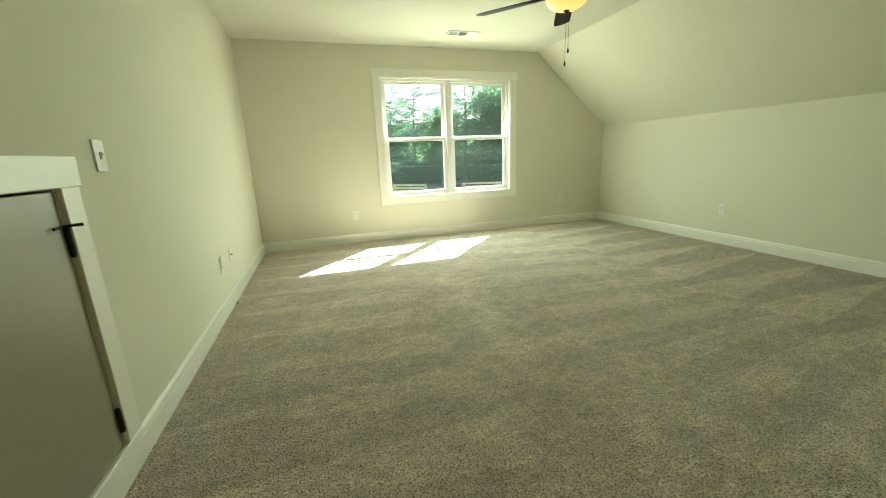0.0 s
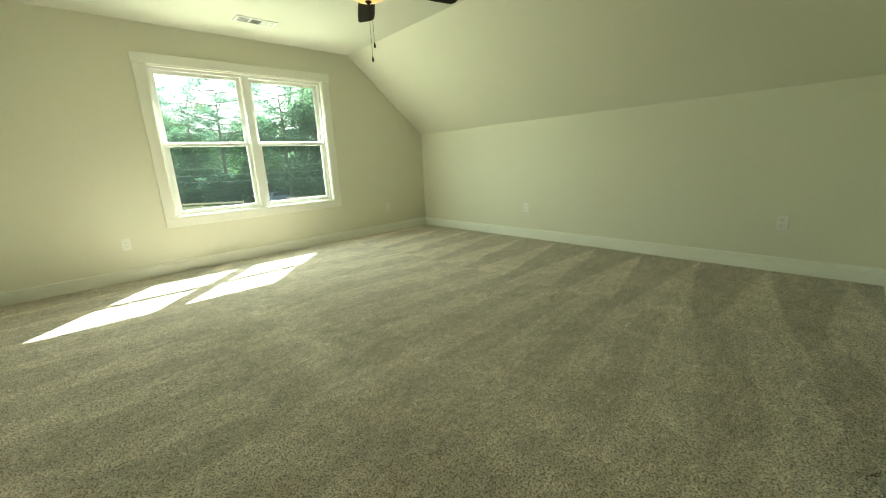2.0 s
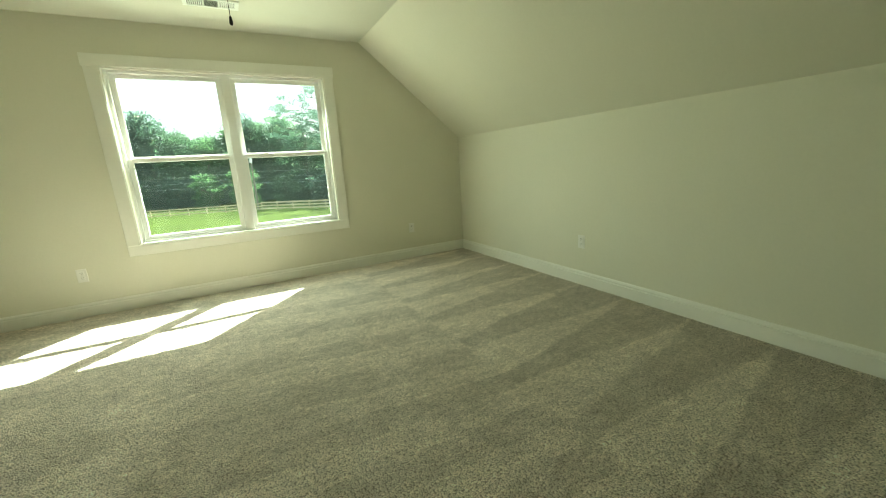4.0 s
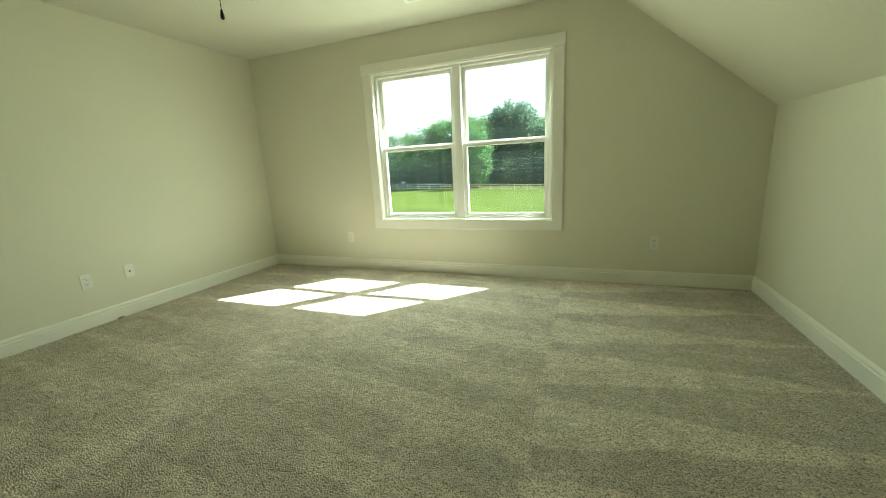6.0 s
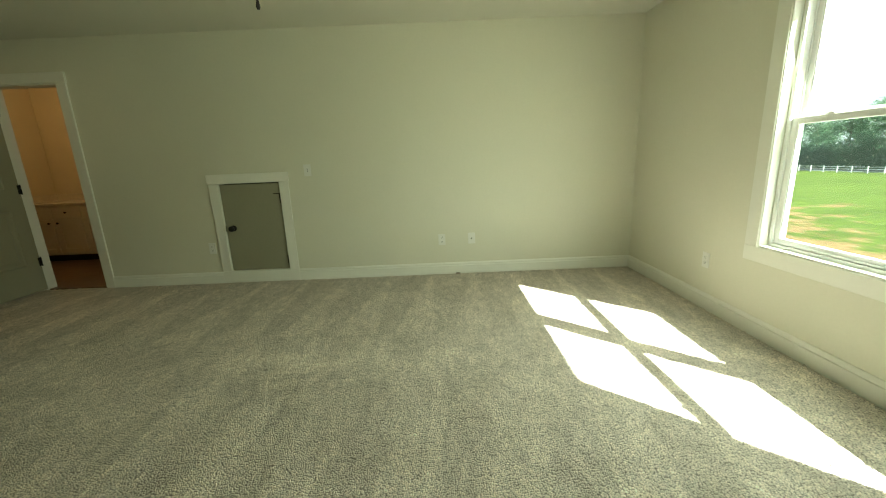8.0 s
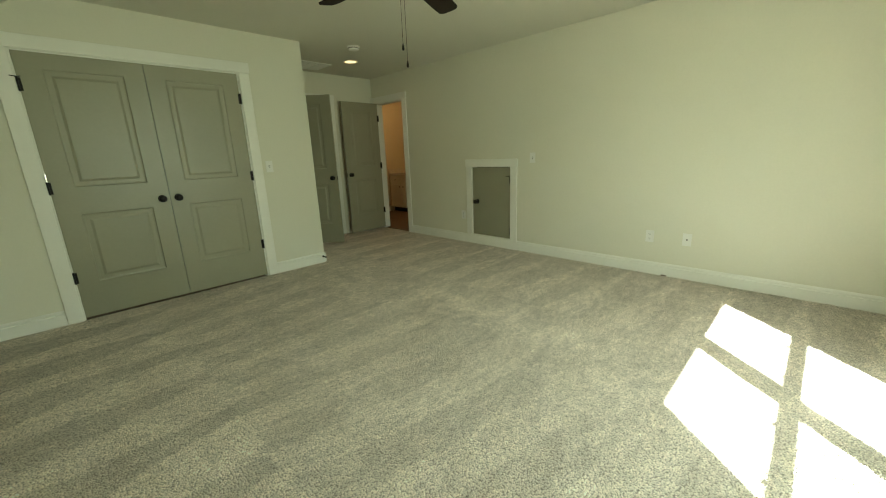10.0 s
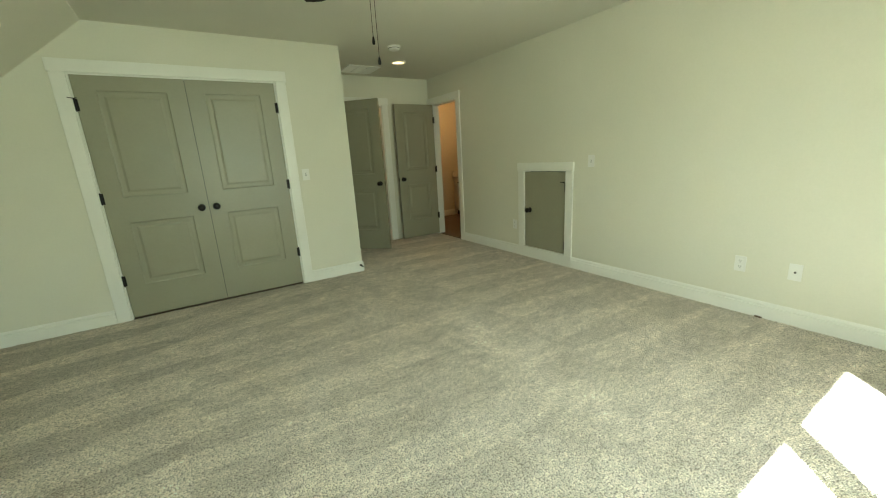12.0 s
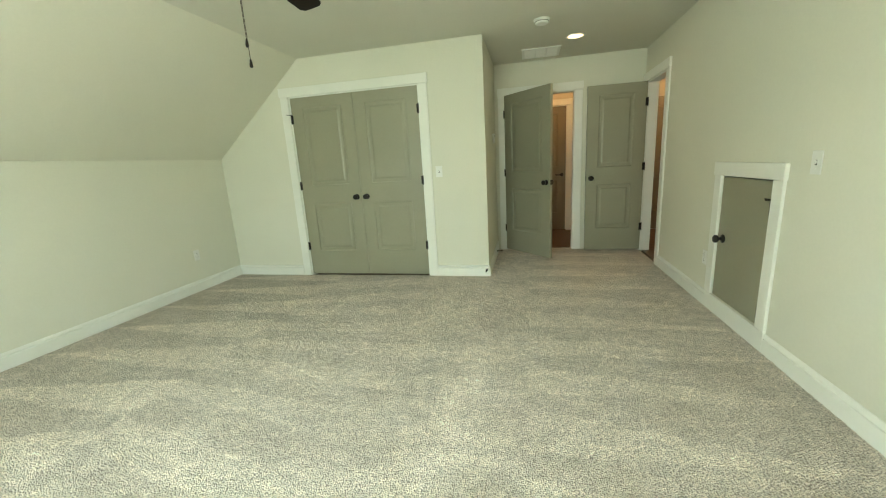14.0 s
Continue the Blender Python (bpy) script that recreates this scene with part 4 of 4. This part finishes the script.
box(FX1, hy0 - 0.1, -0.15, 1.7, hy0, H, bm=bm)
structure("wall_hall_south", bm, WARMWALL, "warm lit hall wall with a closed door")
casing("far", "white painted casing round the hall's far door", "x", FX0, FX1, DZ, hy0, 1, 0.1)
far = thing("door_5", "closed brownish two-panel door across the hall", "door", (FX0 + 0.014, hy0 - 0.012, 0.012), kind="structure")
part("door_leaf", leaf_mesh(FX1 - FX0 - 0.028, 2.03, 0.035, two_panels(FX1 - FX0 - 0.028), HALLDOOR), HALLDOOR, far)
# unseen panel and floor added to stop sky light leaking under the far door
structure("wall_far_backing", box(-0.94, hy0 - 0.3, -0.15, 1.7, hy0 - 0.2, H), WARMWALL, "unseen panel that keeps sky light from behind the far door")
structure("floor_far", box(-0.94, hy0 - 0.3, -0.15, 1.7, hy0, 0.004), OAK, "brown floor under the far door", "floor")
lv = lathe([(0.0, 0.0), (0.028, 0.0), (0.028, 0.007), (0.010, 0.010), (0.010, 0.045), (0.0, 0.045)], (0.062, 0.0, 0.93), "y", 18)
box(0.052, 0.034, 0.920, 0.172, 0.047, 0.940, 0.004, lv)
part("lever_handle", lv, BLACK, far, "black lever handle")

# ---- outdoors ----
GZ = -4.0
tagged(part("ground", box(-900, -400, GZ - 1.0, 900, 1500, GZ), LAWN), "bright green lawn stretching to the tree line", "lawn", kind="structure")


def fence_run(points, mat, label, group, rails, post_gap, height, deep=0.04):
    for (xa, ya), (xb, yb) in zip(points, points[1:]):
        length = math.hypot(xb - xa, yb - ya)
        n = max(1, round(length / post_gap))
        e = thing("fence", label, "fence", (xa, ya, GZ), math.degrees(math.atan2(yb - ya, xb - xa)), group)
        post = mesh_of("post", box(-0.055, -0.07, -0.2, 0.055, 0.07, height + 0.03, 0.012), mat)
        rail = mesh_of("rail", box(0.0, -0.095, -deep, length / n, -0.07, deep, 0.006), mat)
        for i in range(n + 1):
            o = part("post", post, mat, e)
            o.location = (i * length / n, 0, 0)
        for i in range(n):
            for r in range(rails):
                o = part("rail", rail, mat, e)
                o.location = (i * length / n, 0, height * (r + 0.75) / rails)


fence_run([(4.6, 62.0), (14.2, 53.0)], FENCEWOOD, "light wooden ranch rail fence along the field", "wooden field fence", 3, 2.4, 1.25, 0.11)
fence_run([(19.2, 51.5), (30.0, 46.0)], FENCEWOOD, "light wooden ranch rail fence along the field", "wooden field fence", 3, 2.4, 1.25, 0.11)
fence_run([(-26.0, 75.0), (4.6, 62.0)], FENCEWOOD, "light wooden ranch rail fence along the field", "wooden field fence", 3, 2.6, 1.1, 0.075)
fence_run([(-110.0, 82.0), (-64.0, 78.0), (-40.0, 77.5), (-26.0, 75.0)], FENCEWHITE, "white painted ranch rail fence along the road", "white field fence", 3, 2.8, 1.25)

structure("road", box(-160, 82.5, GZ - 0.5, -30, 88.5, GZ + 0.02), ROAD, "grey asphalt road beyond the white fence", "road")
structure("driveway", box(14.4, 46, GZ - 0.5, 19.0, 72, GZ + 0.02), ROAD, "grey drive through the fence gap", "road")

# utility pole and wires
PX, PY = 4.2, 64.0
pole = thing("utility_pole", "tall weathered wooden utility pole by the fence", "utility pole", (PX, PY, GZ))
part("pole", tube([(0, 0, -0.5), (0, 0, 4.0), (0, 0, 9.0)], [0.16, 0.14, 0.11], 10), POLEWOOD, pole)
part("crossarm", box(-0.07, -1.1, 8.2, 0.07, 1.1, 8.35, 0.01), POLEWOOD, pole)
part("transformer", lathe([(0.0, 6.9), (0.19, 6.9), (0.20, 6.95), (0.20, 7.55), (0.16, 7.65), (0.0, 7.66)], (0.0, -0.32, 0.0), "z", 14), VENT, pole, "grey transformer can")
copy_thing(pole, Matrix.Translation((-33.0, 79.5, GZ)) @ pose(0, 0, 0, 0, 0, 70))
for k, (za, zb) in enumerate(((4.75, 4.85), (4.0, 3.55), (5.6, 5.9))):
    for xa, ya, xb, yb in ((PX, PY, 44.0, 43.0), (-33.0, 79.5, PX, PY)):
        pts = []
        for i in range(13):
            f = i / 12
            pts.append((xa + (xb - xa) * f, ya + (yb - ya) * f, GZ + za + (zb - za) * (f if xa == PX else 0) - 1.2 * f * (1 - f)))
        w = part("power_line", tube(pts, 0.015, 5), WIRE)
        tagged(w, "thin grey overhead power line past the trees", "power line", "overhead power lines")

sign = thing("road_sign", "small white sign on a thin post by the road", "sign", (-35.5, 77.0, GZ), 28)
part("post", tube([(0, 0, -0.3), (0, 0, 1.9)], 0.05, 8), POLEWOOD, sign)
part("sign_board", box(-0.42, -0.07, 1.45, 0.42, -0.04, 1.85, 0.01), FENCEWHITE, sign, "white board")

# parked vehicle in the fence gap
def parked_car(label, paint, x, y, turn):
    car = thing("car", label, "car", (x, y, GZ), turn)
    b = prism([(-2.2, 0.35), (2.2, 0.35), (2.25, 0.62), (2.1, 0.88), (1.15, 0.98), (-1.9, 1.0), (-2.2, 0.9), (-2.25, 0.6)], "y", -0.85, 0.85)
    bmesh.ops.bevel(b, geom=b.edges[:], offset=0.06, segments=2, affect="EDGES", profile=0.5)
    part("body", b, paint, car)
    b = prism([(-1.7, 0.97), (1.1, 0.97), (0.45, 1.48), (-1.35, 1.50)], "y", -0.72, 0.72)
    bmesh.ops.bevel(b, geom=b.edges[:], offset=0.05, segments=2, affect="EDGES", profile=0.5)
    part("cabin_glass", b, CARGLASS, car, "dark car windows")
    part("roof", box(-1.36, -0.68, 1.47, 0.46, 0.68, 1.53, 0.02), paint, car)
    for wx in (-1.4, 1.4):
        for wy in (-0.83, 0.83):
            w_ = part("wheel", lathe([(0.0, -0.1), (0.30, -0.1), (0.33, -0.07), (0.33, 0.07), (0.30, 0.1), (0.0, 0.1)], (wx, wy, 0.33), "y", 20), TYRE, car, "black tyre")
            part("rim", lathe([(0.0, -0.105), (0.19, -0.105), (0.19, 0.105), (0.0, 0.105)], (wx, wy, 0.33), "y", 16), VENT, w_)
    return car


parked_car("violet-blue parked car beyond the ranch fence", CARPAINT, 21.4, 61.0, 25)
parked_car("dark car on the road beyond the white fence", CARPAINT_DARK, -45.5, 85.0, 4)

# ---- trees ----


def crown_mesh(name, clumps, leaf, count, mat, seed):
    """Many small leaf sprays that face outwards from overlapping clumps (x, y, z, rx, rz)."""
    r = np.random.default_rng(seed)
    total = sum(c[3] * c[3] * c[4] for c in clumps) ** 1.0
    cs, ns = [], []
    for cx, cy, cz, rx, rz in clumps:
        k = max(8, int(count * rx * rx * rz / total))
        d = r.standard_normal((k, 3))
        d /= np.linalg.norm(d, axis=1)[:, None]
        rad = np.minimum(r.random(k) ** 0.3 * (1 + 0.20 * np.abs(r.standard_normal(k))), 1.6)
        ns.append(d)
        cs.append(np.stack([cx + d[:, 0] * rad * rx, cy + d[:, 1] * rad * rx, cz + d[:, 2] * rad * rz], -1))
    c = np.concatenate(cs)
    k = len(c)
    facing = np.concatenate(ns) + 0.55 * r.standard_normal((k, 3))
    u = np.cross(facing, r.standard_normal((k, 3)))
    u /= np.linalg.norm(u, axis=1)[:, None]
    v = np.cross(facing, u)
    v /= np.linalg.norm(v, axis=1)[:, None]
    s = leaf * (0.6 + 0.8 * r.random(k))[:, None]
    w = s * (0.45 + 0.4 * r.random(k))[:, None]
    co = np.stack([c - u * s, c - v * w * 0.9 - u * s * 0.2, c + u * s, c + v * w + u * s * 0.15], 1).reshape(-1, 3)
    me = bpy.data.meshes.new(name)
    me.vertices.add(4 * k)
    me.vertices.foreach_set("co", co.ravel())
    me.loops.add(4 * k)
    me.loops.foreach_set("vertex_index", np.arange(4 * k))
    me.polygons.add(k)
    me.polygons.foreach_set("loop_start", np.arange(0, 4 * k, 4))
    me.update(calc_edges=True)
    me.materials.append(mat)
    return me


def broadleaf(name, h, spread, mat, seed, label, leaf=0.14, count=9500, low=0.10, sprays=46, airy=1.0):
    r = random.Random(seed)
    e = thing(name, label, "tree", (0, 0, GZ - 200))
    tk = tube([(0, 0, -0.3), (0.05, 0, h * 0.25), (0.1, 0.1, h * 0.5), (0, 0.1, h * 0.8)], [0.030 * h * 0.6, 0.022 * h * 0.6, 0.014 * h * 0.6, 0.05], 8)
    clumps = []
    for i in range(sprays):
        f = (i + r.random()) / sprays
        z = h * (low + (0.94 - low) * f)
        rr = spread * (0.35 + 0.65 * math.sin(math.pi * (0.12 + 0.80 * f)))
        a = i * 2.399 + r.random()
        d = rr * (0.2 + 0.72 * r.random())
        px, py = d * math.cos(a), d * math.sin(a)
        clumps.append((px, py, z, airy * spread * (0.20 + 0.22 * r.random()), airy * h * (0.035 + 0.05 * r.random())))
        if i % 5 == 0:
            tube([(0.05, 0.05, z * 0.75), (px * 0.5, py * 0.5, z * 0.92), (px, py, z)], [0.09, 0.06, 0.03], 5, tk)
    part("trunk", tk, BARK, e)
    part("crown", crown_mesh("crown", clumps, leaf, count, mat, seed), mat, e)
    return e


def open_pine(name, h, seed, label, count=8200):
    """Tall pine with bare crooked limbs and flat needle clumps at their ends."""
    r = random.Random(seed)
    e = thing(name, label, "tree", (0, 0, GZ - 200))
    lean = r.uniform(-0.5, 0.5)
    tk = tube([(0, 0, -0.3), (0.1, 0, h * 0.3), (lean * 0.4, 0.2, h * 0.6), (lean, 0.1, h * 0.93)], [0.26, 0.22, 0.16, 0.04], 8)
    clumps = []
    for i in range(24):
        f = 0.38 + 0.58 * i / 23
        z0, a = h * f, i * 2.399 + r.uniform(-0.5, 0.5)
        reach = h * (0.11 + 0.24 * math.sin(math.pi * min(1.0, (1.06 - f) / 0.62)) * r.uniform(0.6, 1.1))
        rise = h * r.uniform(0.02, 0.10)
        ca, sa, bx = math.cos(a), math.sin(a), lean * f
        mid_ = (bx + 0.55 * reach * ca, 0.55 * reach * sa, z0 + 0.25 * rise + r.uniform(-0.2, 0.2))
        end = (bx + reach * ca, reach * sa, z0 + rise)
        tube([(bx, 0.1, z0), mid_, end], [0.10, 0.065, 0.03], 5, tk)
        for q in range(4):
            g = (0.62, 0.82, 1.0, 1.0)[q]
            clumps.append((bx + g * reach * ca + r.uniform(-0.7, 0.7), g * reach * sa + r.uniform(-0.7, 0.7), z0 + g * rise + r.uniform(0.0, 0.7), r.uniform(0.6, 1.25), r.uniform(0.28, 0.6)))
    part("trunk", tk, BARK, e)
    part("crown", crown_mesh("crown", clumps, 0.12, count, LEAF_PINE, seed), LEAF_PINE, e)
    return e


kinds = [
    broadleaf("oak_tree", 12.0, 4.2, LEAF_OAK, 11, "green broadleaf tree at the field's edge", low=0.03),
    broadleaf("oak_tree", 12.5, 3.6, LEAF_BRIGHT, 12, "bright sunlit broadleaf tree at the field's edge", low=0.03),
    broadleaf("oak_tree", 11.0, 4.6, LEAF_OAK, 13, "dense green broadleaf tree at the field's edge", low=0.03),
    broadleaf("pine_tree", 15.0, 3.4, LEAF_PINE, 14, "tall dark pine tree rising over the tree line", low=0.30),
    open_pine("pine_tree", 17.0, 15, "tall open-crowned pine tree near the fence"),
    broadleaf("understory_tree", 6.0, 3.4, LEAF_OAK, 16, "low bushy tree filling the wood's edge", 0.13, 7200, 0.02),
    broadleaf("understory_tree", 5.0, 3.2, LEAF_PINE, 17, "low dark bushy tree in the wood's shade", 0.13, 6800, 0.02),
    broadleaf("understory_tree", 6.4, 2.9, LEAF_BRIGHT, 18, "rounded bright green small tree behind the fence", 0.13, 7000, 0.02),
]
HEIGHTS = (12.0, 12.5, 11.0, 15.0, 17.0, 6.0, 5.0, 6.4)
rt = random.Random(21)


def plant(kind_, az, d, s=1.0, top=None):
    """A tree at bearing az and distance d from the middle of the room; top: the elevation that its tip reaches."""
    if top is not None:
        s = (d * math.tan(radians(top)) + 1.15 - GZ) / HEIGHTS[kind_]
    at = (1.8 + d * math.sin(radians(az)), 1.5 + d * math.cos(radians(az)), GZ)
    copy_thing(kinds[kind_], Matrix.Translation(at) @ pose(0, 0, 0, 0, 0, rt.uniform(0, 360)) @ Matrix.Scale(s, 4)).scale = (s, s, s)


def edge(az):
    """Distance of the wood's edge by bearing."""
    return 87 + 50 * max(0.0, -az - 25) / 25 - 10 * max(0.0, az - 4) / 22


# skyline: bearing, elevation of the tree tops, kind of the tree there
for az, top, k in ((-56, 3.6, 0), (-53, 3.9, 2), (-50, 3.4, 0), (-47.5, 3.8, 2), (-45, 3.5, 0), (-42.5, 3.7, 2), (-40.0, 4.5, 0), (-37.8, 4.6, 2), (-35.6, 3.6, 0), (-33.6, 2.8, 2),
                   (-31.6, 3.0, 0), (-29.8, 3.2, 0), (-27.0, 4.5, 0), (-24.8, 4.9, 1), (-22.6, 5.6, 0), (-20.6, 6.5, 1), (-18.6, 6.7, 1), (-16.4, 7.0, 1), (-14.6, 6.6, 1),
                   (-12.0, 7.7, 3), (-10.3, 8.5, 3), (-8.4, 8.0, 3), (-6.6, 6.0, 0), (-4.6, 5.3, 2), (-2.6, 5.0, 1), (-0.8, 5.4, 0), (1.0, 7.7, 1), (2.4, 7.9, 3), (4.2, 6.6, 0), (6.4, 7.7, 2), (7.9, 6.6, 0)):
    plant(k, az, edge(az) + 4 * rt.random(), top=top)
# a second row and the dark brush that closes the wood towards the ground
for i in range(24):
    az = -56 + 66 * i / 23
    plant((2, 0)[i % 2], az, edge(az) + 12 + 6 * rt.random(), top=2.2 if az < -26 else 4.0)
for i in range(46):
    az = -55 + 64 * i / 45
    plant(rt.choice((5, 6, 6)), az, edge(az) - 3 + 4 * rt.random(), 0.8 + 0.35 * rt.random())
plant(7, 0.9, 74, 1.05)
plant(7, -3.4, 79, 0.95)
plant(1, -15.2, 80, top=5.4)
plant(7, -17.0, 79, 0.9)
# tall open pines and mixed trees towards the east
for az, d, k, top in ((12.4, 72, 4, 10.8), (9.2, 76, 4, 8.6), (15.4, 72, 1, 6.4), (17.2, 70, 1, 7.4), (18.9, 72, 0, 6.6), (20.2, 66, 4, 11.5), (22.6, 68, 0, 9.2), (24.8, 66, 2, 10.6), (26.6, 68, 0, 11.0), (28.6, 66, 2, 11.6), (31.0, 64, 0, 11.4), (8.9, 78, 0, 5.0), (11.6, 80, 2, 5.2)):
    plant(k, az, d, top=top)
for i in range(22):
    az = 6 + 27 * i / 21
    plant(rt.choice((5, 6, 6)), az, 69 + 9 * rt.random(), 0.8 + 0.35 * rt.random())
for i in range(16):
    az = 6 + 27 * i / 15
    plant((2, 0)[i % 2], az, 88 + 5 * rt.random(), top=3.4 + rt.random())
for k in kinds:
    for o in (*k.children_recursive, k):
        bpy.data.objects.remove(o)
